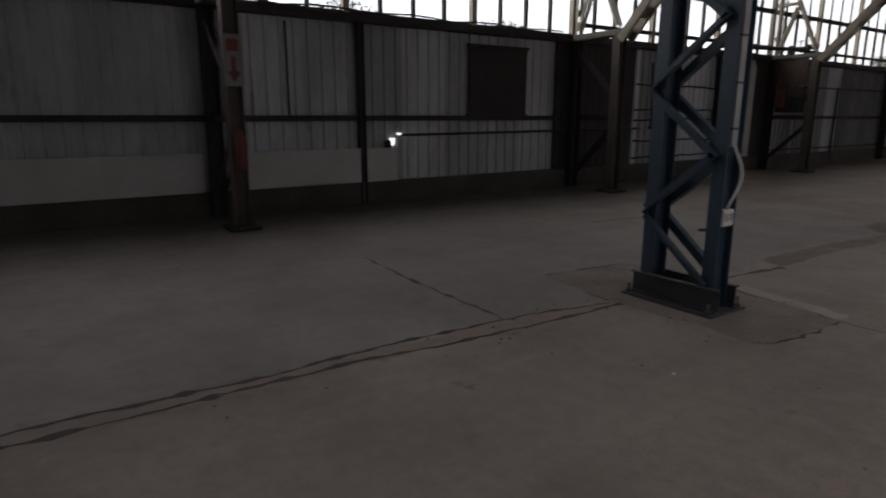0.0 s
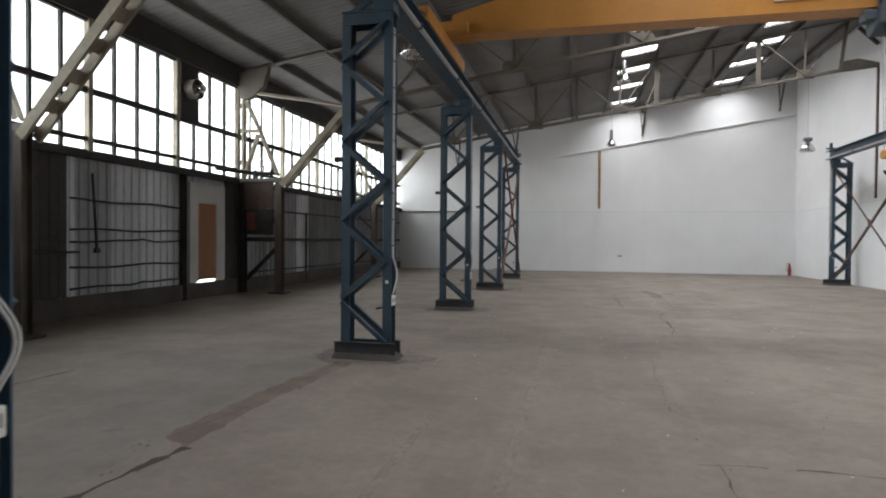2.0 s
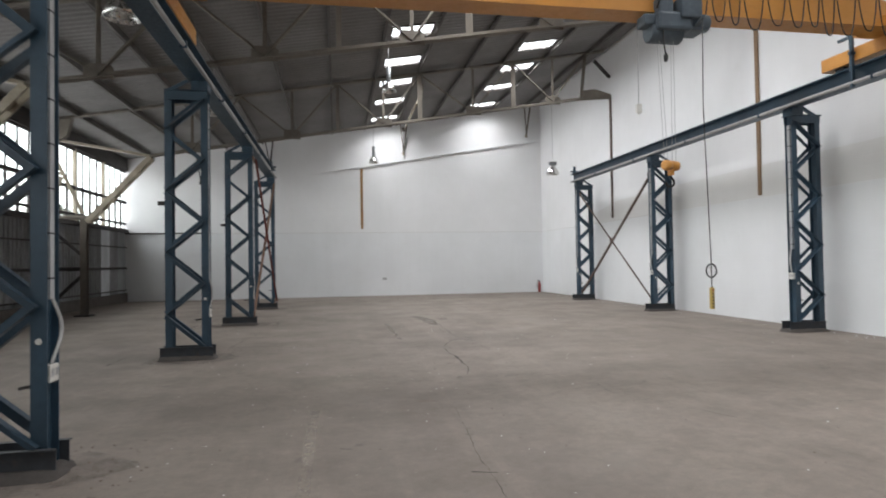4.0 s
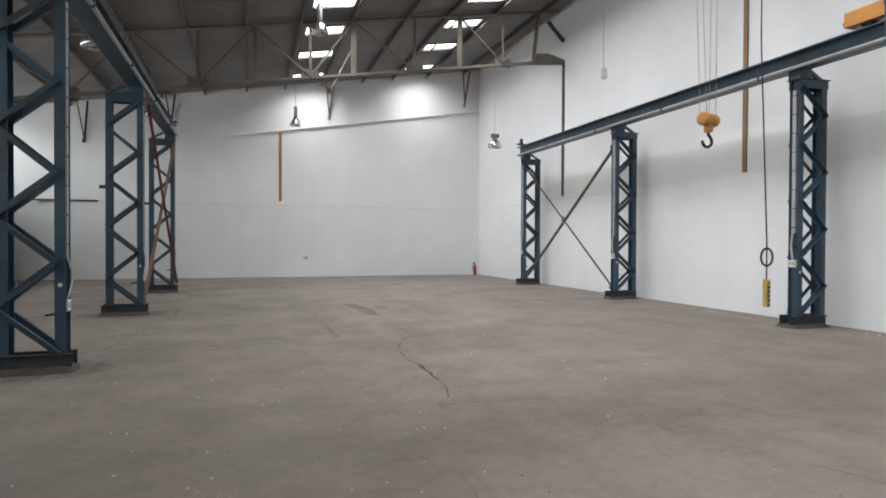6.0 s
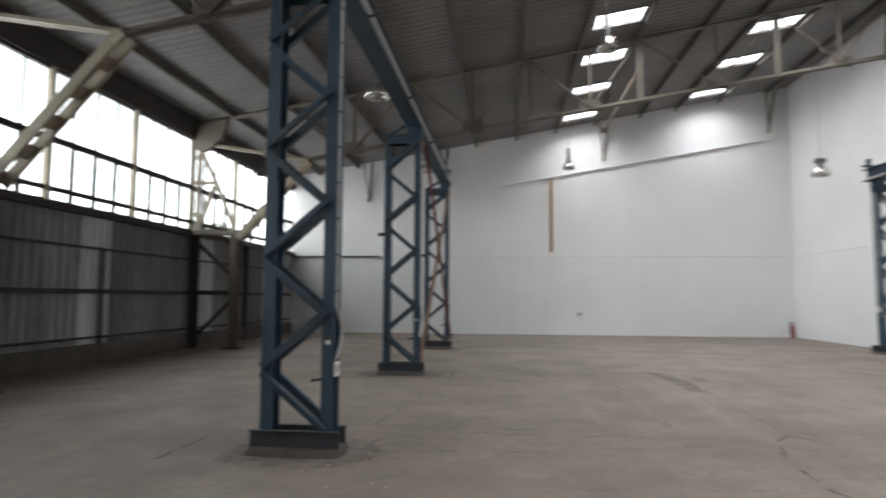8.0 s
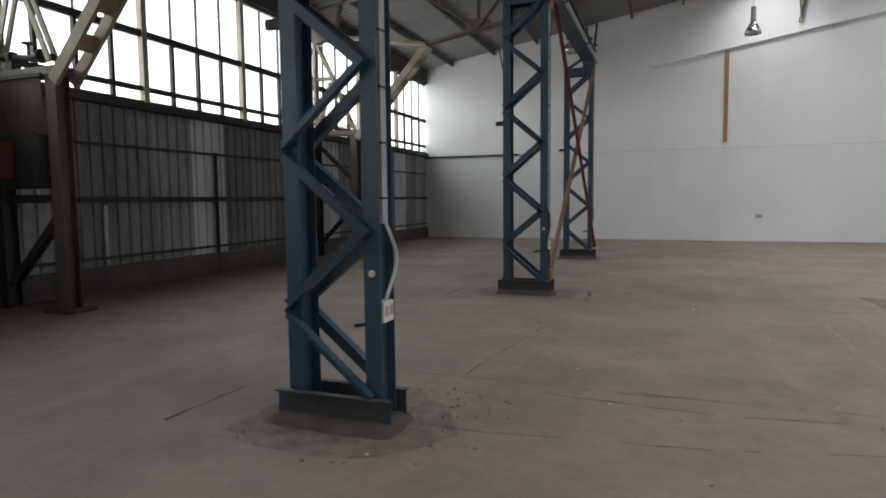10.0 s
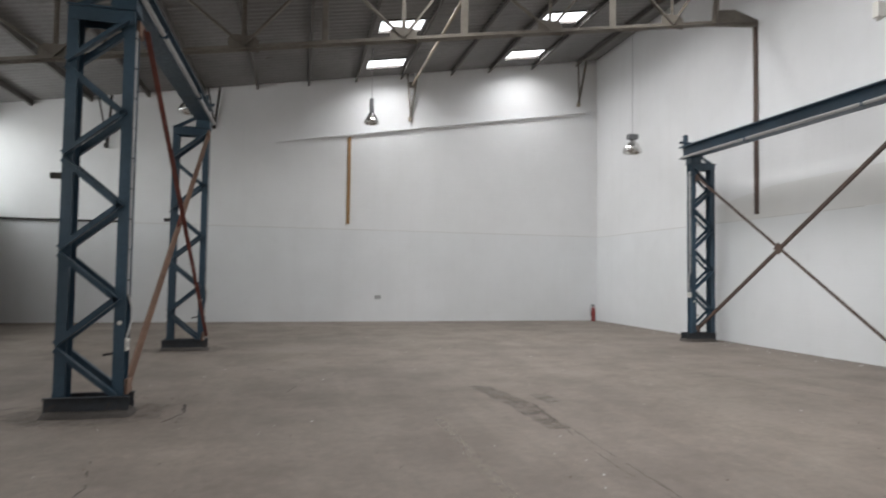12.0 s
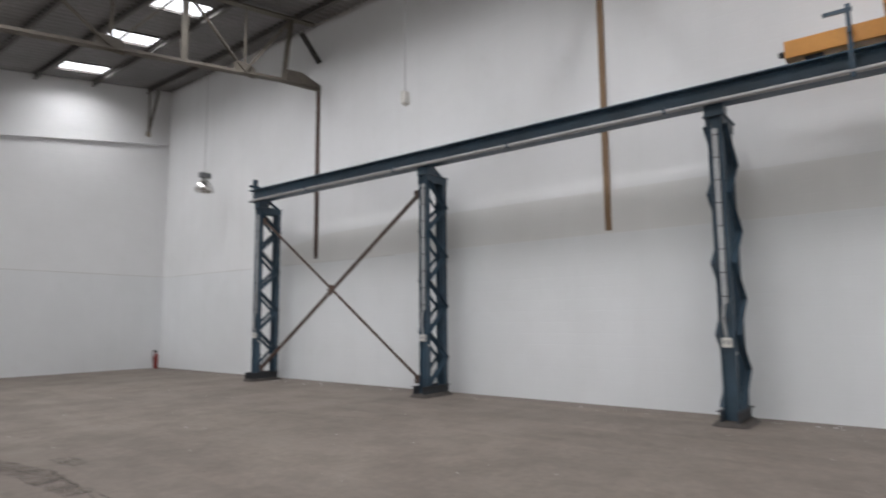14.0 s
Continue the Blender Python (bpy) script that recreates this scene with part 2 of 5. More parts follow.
ROOF = surface("aged_roof_sheet", (0.235, 0.23, 0.227), (0.155, 0.151, 0.149), (0.1, 0.08, 0.065), rough=0.75, big=0.5, rust_at=(0.6, 0.8), bumps=0.08)
PLINTH = surface("dirty_plinth_render", (0.11, 0.098, 0.086), (0.058, 0.05, 0.044), rough=0.9, big=1.2, bumps=0.4)
BOARD = surface("white_painted_board", (0.62, 0.62, 0.6), (0.5, 0.49, 0.47), rough=0.6, big=1.0, bumps=0.04)
DOORWOOD = surface("orange_brown_door_veneer", (0.36, 0.17, 0.075), (0.27, 0.12, 0.05), rough=0.5, big=1.2, stretch=(1, 1, 0.2), bumps=0.05)
PLASTIC = surface("off_white_plastic", (0.72, 0.71, 0.67), (0.6, 0.58, 0.53), rough=0.45, big=4, bumps=0.0)
STEELGREY = surface("dull_grey_trunking", (0.2, 0.205, 0.21), (0.13, 0.135, 0.14), rough=0.45, metal=0.3, big=3, bumps=0.0)
TRUNK = surface("galvanised_trunking", (0.4, 0.41, 0.42), (0.28, 0.285, 0.29), rough=0.42, metal=0.2, big=3, bumps=0.0)
CONDUIT = surface("pale_flexible_conduit", (0.55, 0.55, 0.54), (0.42, 0.42, 0.41), rough=0.5, big=3, bumps=0.0)
GREYPLASTIC = surface("grey_conduit", (0.42, 0.42, 0.42), (0.3, 0.3, 0.3), rough=0.45, big=3, bumps=0.0)
BLACK = surface("black_rubber", (0.018, 0.018, 0.018), (0.03, 0.03, 0.03), rough=0.6, big=5, bumps=0.0)
ALU = surface("spun_aluminium", (0.75, 0.75, 0.74), (0.55, 0.54, 0.52), rough=0.25, metal=1.0, big=5, bumps=0.0)
REDP = surface("red_enamel", (0.27, 0.03, 0.027), (0.19, 0.025, 0.022), rough=0.35, big=4, bumps=0.0)
HOIST = surface("blue_grey_hoist_enamel", (0.1, 0.13, 0.155), (0.06, 0.075, 0.09), rough=0.5, big=3, bumps=0.05)
BULB = surface("frosted_lamp_glass", (0.8, 0.8, 0.78), (0.7, 0.7, 0.68), rough=0.3, big=5, bumps=0.0)
OLDSIGN = surface("grimy_enamel_sign", (0.3, 0.28, 0.27), (0.2, 0.18, 0.17), rough=0.5, big=3, bumps=0.03)
LEAF = surface("dull_leaf", (0.1, 0.105, 0.05), (0.06, 0.06, 0.03), rough=0.7, big=6, bumps=0.0)
GLASS = glass()


# ---- mesh helpers ----
def part(name, bm, material, parent=None, label=""):
    me = bpy.data.meshes.new(name)
    bmesh.ops.recalc_face_normals(bm, faces=bm.faces[:])
    bm.to_mesh(me)
    bm.free()
    me.materials.append(material)
    ob = new(name, me)
    if parent:
        ob.parent = parent
    if label:
        ob["label"] = label
    return ob


def share(name, like, parent, m=None):
    ob = new(name, like.data)
    ob.parent = parent
    if m is not None:
        ob.matrix_local = m
    return ob


def thing(name, label, category, group="", kind="", m=None):
    ob = tagged(new(name), label, category, group, kind)
    if m is not None:
        ob.matrix_world = m
    return ob


def prism(bm, section, m0, m1):
    """A closed section (list of x, y) swept from frame m0 to frame m1."""
    a = [bm.verts.new(m0 @ Vector((x, y, 0))) for x, y in section]
    b = [bm.verts.new(m1 @ Vector((x, y, 0))) for x, y in section]
    n = len(section)
    for i in range(n):
        bm.faces.new((a[i], a[(i + 1) % n], b[(i + 1) % n], b[i]))
    bm.faces.new(a[::-1])
    bm.faces.new(b)


def rect(w, d, x=0.0, y=0.0):
    return [(x - w / 2, y - d / 2), (x + w / 2, y - d / 2), (x + w / 2, y + d / 2), (x - w / 2, y + d / 2)]


def ell(a, b, t):
    return [(0, 0), (a, 0), (a, t), (t, t), (t, b), (0, b)]


def isec(w, h, tf, tw):
    return [(-w / 2, -h / 2), (w / 2, -h / 2), (w / 2, -h / 2 + tf), (tw / 2, -h / 2 + tf), (tw / 2, h / 2 - tf), (w / 2, h / 2 - tf),
            (w / 2, h / 2), (-w / 2, h / 2), (-w / 2, h / 2 - tf), (-tw / 2, h / 2 - tf), (-tw / 2, -h / 2 + tf), (-w / 2, -h / 2 + tf)]


def csec(w, h, t):
    """A channel whose back is at x = 0 and that opens towards +x."""
    return [(0, -h / 2), (w, -h / 2), (w, -h / 2 + t), (t, -h / 2 + t), (t, h / 2 - t), (w, h / 2 - t), (w, h / 2), (0, h / 2)]


def along(p, q, up=(0, 0, 1)):
    """Frames at p and q with z from p to q, y as near to up as can be."""
    p, q = Vector(p), Vector(q)
    z = (q - p).normalized()
    y = Vector(up) - z * z.dot(Vector(up))
    if y.length < 1e-4:
        y = Vector((0, 1, 0)) - z * z.y
    y.normalize()
    x = y.cross(z)
    r = Matrix((x, y, z)).transposed().to_4x4()
    return Matrix.Translation(p) @ r, Matrix.Translation(q) @ r


def bar(bm, p, q, section, up=(0, 0, 1)):
    prism(bm, section, *along(p, q, up))


def cuboid(bm, lo, hi, bev=0.0):
    g = bmesh.ops.create_cube(bm, size=1)
    lo, hi = Vector(lo), Vector(hi)
    bmesh.ops.transform(bm, matrix=Matrix.Translation((lo + hi) / 2) @ Matrix.Diagonal((*(hi - lo), 1)), verts=g["verts"])
    if bev:
        es = list({e for v in g["verts"] for e in v.link_edges})
        bmesh.ops.bevel(bm, geom=es, offset=bev, segments=2, affect="EDGES", profile=0.6)


def tube(bm, pts, r, n=8):
    pts = [Vector(p) for p in pts]
    rings = []
    for i, p in enumerate(pts):
        d = (pts[min(i + 1, len(pts) - 1)] - pts[max(i - 1, 0)]).normalized()
        u = d.orthogonal().normalized() if i == 0 else (rings_u - d * rings_u.dot(d)).normalized()
        rings_u = u
        v = d.cross(u)
        rings.append([bm.verts.new(p + (u * math.cos(2 * math.pi * k / n) + v * math.sin(2 * math.pi * k / n)) * r) for k in range(n)])
    for a, b in zip(rings, rings[1:]):
        for k in range(n):
            bm.faces.new((a[k], a[(k + 1) % n], b[(k + 1) % n], b[k])).smooth = True
    bm.faces.new(rings[0][::-1])
    bm.faces.new(rings[-1])


def lathe(bm, profile, m=None, n=20, caps=True):
    """profile: (radius, height) pairs, turned about z."""
    m = m or Matrix()
    rings = [[bm.verts.new(m @ Vector((r * math.cos(2 * math.pi * k / n), r * math.sin(2 * math.pi * k / n), z))) for k in range(n)] for r, z in profile]
    for a, b in zip(rings, rings[1:]):
        for k in range(n):
            bm.faces.new((a[k], a[(k + 1) % n], b[(k + 1) % n], b[k])).smooth = True
    if caps:
        bm.faces.new(rings[0][::-1])
        bm.faces.new(rings[-1])


def plate(bm, outline, axis, at, t):
    """A flat plate with the given outline, in the plane across axis 'x', 'y' or 'z', from at to at + t."""
    def p3(u, v, w):
        return {"x": (w, u, v), "y": (u, w, v), "z": (u, v, w)}[axis]
    a = [bm.verts.new(p3(u, v, at)) for u, v in outline]
    b = [bm.verts.new(p3(u, v, at + t)) for u, v in outline]
    n = len(outline)
    for i in range(n):
        bm.faces.new((a[i], a[(i + 1) % n], b[(i + 1) % n], b[i]))
    bm.faces.new(a[::-1])
    bm.faces.new(b)


B = bmesh.new


# ---- floor ----
bm = B()
cuboid(bm, (-3.42, Y_BACK - 0.4, -0.25), (X_RIGHT + 0.4, Y_END + 0.4, 0.0))
floor = tagged(part("floor", bm, FLOOR), "worn dusty brown-grey concrete hall floor", "floor", kind="structure")
bm = B()
cuboid(bm, (X_LEFT - 0.6, 9.9, -0.25), (-3.42, Y_END + 0.4, 0.0))
part("side_bay_slab", bm, FLOOR, floor)
bm = B()
cuboid(bm, (X_LEFT - 0.6, Y_BACK - 0.4, -0.25), (-3.42, 9.9, 0.0))
part("side_bay_slab", bm, FLOOR_GREY, floor, "greyer concrete slab of the side bay")


def crack(points, width, seed, name="floor_joint", mat=None, kind="structure"):
    """A ragged open joint in the slab: a thin uneven ribbon of dirt, standing 3 mm over the sheet."""
    rnd = random.Random(seed)
    bm = B()
    pts = [Vector((x, y, 0)) for x, y in points]
    fine = []
    for a, b in zip(pts, pts[1:]):
        k = max(2, int((b - a).length / 0.09))
        fine += [a.lerp(b, i / k) for i in range(k)]
    fine.append(pts[-1])
    last = None
    for i, p in enumerate(fine):
        d = (fine[min(i + 1, len(fine) - 1)] - fine[max(i - 1, 0)]).normalized()
        s = Vector((-d.y, d.x, 0))
        o = s * rnd.uniform(-0.012, 0.012)
        w = width * (rnd.uniform(0.25, 0.9) if rnd.random() < 0.8 else rnd.uniform(1.0, 1.9))
        if i and rnd.random() < 0.1 and width < 0.03:
            last = None
            continue
        c = [bm.verts.new(p + o - s * w / 2), bm.verts.new(p + o + Vector((0, 0, 0.003))), bm.verts.new(p + o + s * w / 2)]
        for v in (c[0], c[2]):
            v.co.z = 0.002
        if last:
            bm.faces.new((last[0], last[1], c[1], c[0]))
            bm.faces.new((last[1], last[2], c[2], c[1]))
        last = c
    mat = mat or (GAP if width > 0.021 else SOFT_GAP)
    return tagged(part(name, bm, mat), "dirt-filled joint in the concrete floor", "floor joint", kind=kind)


def ragged_patch(points, seed, label, z=0.004, mat=None):
    rnd = random.Random(seed)
    bm = B()
    ring = []
    n = len(points)
    for i in range(n):
        a, b = Vector(points[i]), Vector(points[(i + 1) % n])
        k = max(2, int((b - a).length / 0.12))
        for j in range(k):
            p = a.lerp(b, j / k)
            ring.append(bm.verts.new((p.x + rnd.uniform(-0.03, 0.03), p.y + rnd.uniform(-0.03, 0.03), z)))
    bm.faces.new(ring)
    bmesh.ops.triangulate(bm, faces=bm.faces[:])
    return tagged(part("floor_patch", bm, mat or PATCH), label, "floor patch", kind="structure")


ragged_patch([(-4.37, 3.68), (-4.27, 4.84), (-2.95, 4.82), (-1.98, 4.7), (-1.96, 4.26), (-1.99, 3.75), (-2.08, 3.61), (-2.38, 3.63), (-3.28, 3.57), (-3.7, 3.56), (-3.94, 3.64)], 3, "dark broken-out screed round the foot of a steel column")
ragged_patch([(-3.5, -9), (-3.52, 2.48), (-3.45, 3.6), (-3.28, 3.57), (-3.36, 1.0), (-3.42, -9)], 5, "brown strip of infill along a floor channel", 0.0015, STRIP)
ragged_patch([(-3.32, 4.9), (-2.55, 4.83), (-1.98, 4.72), (-1.95, 4.9), (-2.6, 5.02), (-3.3, 5.1)], 12, "pale new concrete fillet beside a floor joint", 0.003, FLOOR_PALE)
ragged_patch([(-3.5, 6.28), (-3.5, 7.63), (-3.33, 9.5), (-3.05, 9.6), (-3.2, 7.6), (-3.17, 6.12)], 6, "brown strip of infill along a floor channel", 0.0025, BROKEN)
crack([(-4.39, 10.06), (-3.95, 10.6), (-3.5, 10.7)], 0.02, 31)
crack([(-3.43, -9), (-3.43, -0.95), (-3.42, 1.05), (-3.33, 1.8), (-3.3, 2.6), (-3.28, 3.58)], 0.05, 1)
crack([(-3.6, -3), (-3.59, -0.62), (-3.53, 0.47)], 0.055, 2)
crack([(-3.53, 0.47), (-3.58, 1.28), (-3.52, 2.68), (-3.36, 3.5)], 0.042, 50)
crack([(-6.2, 2.47), (-5.0, 2.41), (-3.6, 2.43)], 0.034, 3)
crack([(-6.37, 6.5), (-6.3, 7.1), (-6.2, 8.2)], 0.03, 51)
crack([(-2.94, 4.8), (-1.98, 4.69), (-1.56, 4.7), (-0.97, 4.95), (-0.16, 4.82), (1.6, 4.8), (4.0, 4.7)], 0.03, 4)
crack([(-0.95, 4.75), (-0.5, 4.74)], 0.03, 52)
crack([(-3.3, 4.9), (-3.27, 5.12), (-3.16, 6.13)], 0.085, 5, mat=GAP)
crack([(-3.44, 6.27), (-3.28, 7.4), (-3.28, 9.5)], 0.02, 6)
crack([(1.98, 22.66), (2.26, 20.53), (2.18, 18.99), (2.14, 17.27), (2.39, 16.88)], 0.014, 8)
crack([(2.1, 17.2), (1.92, 17.01), (1.62, 16.16), (1.56, 15.31), (1.62, 15.01), (1.58, 14.04), (1.59, 13.76), (1.45, 13.29), (1.25, 13.03)], 0.02, 48, mat=GAP)
crack([(1.61, 15.1), (1.6, 14.5), (1.58, 14.04)], 0.05, 49)
crack([(2.13, 17.19), (2.42, 16.85)], 0.03, 9, mat=SOFT_GAP)
crack([(1.25, 13.03), (2.36, 12.96), (3.06, 12.76), (2.9, 11.74), (3.6, 10.2)], 0.01, 10)
crack([(-2.45, 20.03), (-2.27, 19.3), (-2.47, 17.85), (-2.53, 17.24)], 0.014, 11)
crack([(-3.4, 17.06), (-2.74, 17.18), (-1.25, 17.16), (-0.34, 17.17), (0.9, 17.2)], 0.014, 12)
crack([(-1.81, 16.96), (-1.32, 16.91), (-0.44, 16.85), (0.56, 17.0), (1.5, 16.9)], 0.015, 13)
crack([(5.11, 10.56), (6.4, 10.5), (8.0, 10.9)], 0.02, 14)
crack([(2.3, 21.6), (2.05, 19.03), (2.09, 18.26), (2.5, 16.9)], 0.01, 15)
crack([(4.9, 24.4), (6.3, 23.2), (6.9, 20.9)], 0.014, 16)
crack([(-1.2, 25.0), (-0.6, 23.9), (-0.9, 22.6)], 0.014, 17)
ragged_patch([(0.52, 11.64), (0.52, 11.78), (0.7, 11.78), (0.75, 11.64)], 9, "small dark hollow in the concrete floor")
crack([(-4.2, 21.33), (-4.22, 22.28), (-3.9, 22.45)], 0.03, 32)
crack([(-2.15, 21.38), (-2.0, 21.8), (-2.08, 22.3)], 0.03, 33)
crack([(-4.2, 15.5), (-4.18, 16.38)], 0.024, 53)
crack([(-4.37, 3.68), (-4.33, 4.3), (-4.27, 4.84), (-3.5, 4.86)], 0.06, 34, mat=GAP)
crack([(-4.37, 3.68), (-3.94, 3.64), (-3.7, 3.56), (-3.28, 3.57)], 0.02, 35)
crack([(-2.95, 4.82), (-2.4, 4.76), (-1.98, 4.7)], 0.055, 36)
crack([(-1.98, 4.7), (-1.96, 4.26), (-1.99, 3.75)], 0.06, 37)
crack([(-1.99, 3.75), (-2.08, 3.61), (-2.38, 3.63)], 0.022, 38)


def worn_paint(name, colour, lo, hi, most):
    m, nt, b = nodes_of(name)
    b.inputs["Base Color"].default_value, b.inputs["Roughness"].default_value = (*colour, 1), 0.8
    tr, mx = nt.nodes.new("ShaderNodeBsdfTransparent"), nt.nodes.new("ShaderNodeMixShader")
    nt.links.new(ramp(nt, noise_of(nt, 5, 8, 0.75), lo, hi, 0.0, most), mx.inputs[0])
    nt.links.new(tr.outputs[0], mx.inputs[1])
    nt.links.new(b.outputs[0], mx.inputs[2])
    nt.links.new(mx.outputs[0], nt.nodes["Material Output"].inputs[0])
    return m


WORN = worn_paint("worn_floor_paint", (0.34, 0.3, 0.25), 0.42, 0.66, 0.75)
GRIME = worn_paint("oily_floor_grime", (0.09, 0.074, 0.062), 0.4, 0.7, 0.45)
for i, (x, y) in enumerate(((-3.02, 9.95), (-2.97, 15.93), (-3.02, 21.93), (-3.02, 27.92))):
    r = random.Random(70 + i)
    ring = [(x + r.uniform(0.85, 1.25) * 0.85 * math.cos(k * 0.63), y + r.uniform(0.85, 1.25) * 0.62 * math.sin(k * 0.63)) for k in range(10)]
    ragged_patch(ring, 80 + i, "dark oily grime round the foot of a steel column", 0.003, GRIME)
STAIN = worn_paint("dark_floor_stain", (0.115, 0.093, 0.078), 0.36, 0.68, 0.55)
ragged_patch([(1.8, 22.95), (2.1, 22.85), (2.32, 21.5), (2.22, 20.3), (1.98, 20.35), (1.95, 21.6)], 10, "dark smeared stain on the concrete floor", 0.0035, STAIN)
ragged_patch([(2.5, 22.2), (2.75, 22.1), (2.7, 21.5), (2.5, 21.6)], 14, "dark smeared stain on the concrete floor", 0.0035, GRIME)
for x, y0, y1, w in ((-0.67, 5.0, 11.5, 0.1), (-1.5, 4.9, 7.6, 0.08), (0.9, 17.5, 21.0, 0.1)):
    bm = B()
    bm.faces.new([bm.verts.new(p) for p in ((x - w / 2, y0, 0.003), (x + w / 2, y0, 0.003), (x + w / 2, y1, 0.003), (x - w / 2, y1, 0.003))])
    tagged(part("floor_marking", bm, WORN), "pale worn-away painted line on the floor", "floor marking", kind="structure")
crack([(0.69, 6.7), (0.9, 6.75), (1.56, 6.78), (3.2, 6.65)], 0.02, 42)
crack([(0.86, 6.75), (0.83, 5.96), (0.77, 5.32), (0.85, 4.8)], 0.012, 43)
crack([(0.89, 11.32), (0.75, 9.6), (0.71, 8.12)], 0.008, 44)
crack([(1.78, 16.76), (0.6, 16.5), (-0.6, 16.2), (-2.3, 16.0)], 0.012, 45)
crack([(0.6, 9.22), (0.79, 9.16)], 0.035, 46)
crack([(-0.4, 10.06), (-0.3, 10.01)], 0.03, 47)

# litter: flakes of plaster and dark crumbs of broken screed
def litter(name, label, mat, seed, spots):
    r = random.Random(seed)
    bm = B()
    for x0, x1, y0, y1, n, big in spots:
        for i in range(n):
            x, y, s = r.uniform(x0, x1), r.uniform(y0, y1), r.uniform(0.004, big)
            a = r.uniform(0, 6.28)
            ring = [bm.verts.new((x + s * r.uniform(0.5, 1.2) * math.cos(a + k * 1.25), y + s * r.uniform(0.5, 1.2) * math.sin(a + k * 1.25), 0.004)) for k in range(5)]
            top = bm.verts.new((x, y, 0.005 + s * 0.5))
            for k in range(5):
                bm.faces.new((ring[k], ring[(k + 1) % 5], top))
    tagged(part(name, bm, mat), label, "debris", kind="stuff")


FEET = [(-3.6, -1.9, y - 0.7, y + 0.9, 90, 0.022) for y in (4.1, 9.95, 15.93, 21.93, 27.92)]
litter("floor_debris", "pale flakes of plaster scattered on the floor", BOARD, 21, [(-3, 9.5, 1, 30, 190, 0.017), (-2.5, 1.5, 8, 15, 60, 0.013), (9.6, 10.4, 2, 35, 160, 0.03), (-10, 10.3, 35.1, 35.3, 160, 0.03)])
litter("screed_crumbs", "dark crumbs of broken screed on the floor", PATCH, 22, [*FEET, (-3, 9.5, 1, 30, 500, 0.016), (-3.6, -3.1, 0, 10, 160, 0.02), (0.6, 2.4, 12.6, 17.3, 120, 0.016)])


# ---- walls ----
def wall_slab(name, outline, axis, at, t, mat, label):
    bm = B()
    plate(bm, outline, axis, at, t)
    return tagged(part(name, bm, mat), label, "wall", kind="structure")


XA, XB = X_LEFT - 0.15, X_RIGHT
wall_end = wall_slab("wall_end", [(XA, 0), (XB, 0), (XB, roof_z(XB) + 0.1), (XA, roof_z(XA) + 0.1)], "y", Y_END, 0.3, WHITE, "white-painted end wall, upper part stepped back")
bm = B()
plate(bm, [(-6.35, 3.22), (XB, 3.22), (XB, 6.41 + 0.163 * XB - 0.03), (-1.6, 6.41 - 0.163 * 1.6 - 0.03), (-6.35, 5.3)], "y", Y_END - 0.035, 0.033)
part("wall_skin", bm, WHITE, wall_end)
bm = B()
plate(bm, [(XA + 0.15, 0), (XB, 0), (XB, 3.2), (XA + 0.15, 3.2)], "y", Y_END - 0.055, 0.053)
part("wall_skin", bm, WHITE_LOW, wall_end)
bm = B()
bar(bm, (-1.6, Y_END - 0.06, 6.41 - 0.163 * 1.6), (XB - 0.02, Y_END - 0.06, 6.41 + 0.163 * XB), rect(0.12, 0.06))
part("ledge", bm, WHITE, wall_end, "thin sloping ledge")
bm = B()
cuboid(bm, (X_LEFT, Y_END - 0.16, 3.2), (-6.35, Y_END - 0.005, 3.26))
part("ledge", bm, DARK, wall_end, "dark sooty ledge")

wall_right = wall_slab("wall_right", [(Y_BACK, 0), (Y_END + 0.3, 0), (Y_END + 0.3, roof_z(XB) + 0.15), (Y_BACK, roof_z(XB) + 0.15)], "x", X_RIGHT, 0.3, WHITE, "tall white-painted block side wall")
bm = B()
cuboid(bm, (X_RIGHT - 0.02, Y_BACK + 0.3, 0.0), (X_RIGHT - 0.002, Y_END - 0.06, 3.18))
part("wall_skin", bm, WHITE_LOW, wall_right)
bm = B()
plate(bm, [(Y_BACK + 0.3, 3.2), (29.6, 3.2), (29.3, 3.55), (28.2, 3.7), (26.5, 3.95), (23.0, 4.02), (Y_BACK + 0.3, 4.05)], "x", X_RIGHT - 0.012, 0.01)
part("wall_skin", bm, WHITE_BAND, wall_right, "duller band of old paint")
wall_back = wall_slab("wall_back", [(XA, 0), (XB, 0), (XB, roof_z(XB) + 0.1), (XA, roof_z(XA) + 0.1)], "y", Y_BACK - 0.3, 0.3, WHITE, "plain back wall")

# grey strip painting the thin shadow line of the joint along both white walls, between the lower and the upper paint
bm = B()
cuboid(bm, (-6.3, Y_END - 0.056, 3.2), (XB - 0.03, Y_END - 0.03, 3.222))
part("wall_joint", bm, JOINT, wall_end)
bm = B()
cuboid(bm, (X_RIGHT - 0.022, 24.0, 3.18), (X_RIGHT - 0.001, Y_END - 0.06, 3.198))
part("wall_joint", bm, JOINT, wall_right)

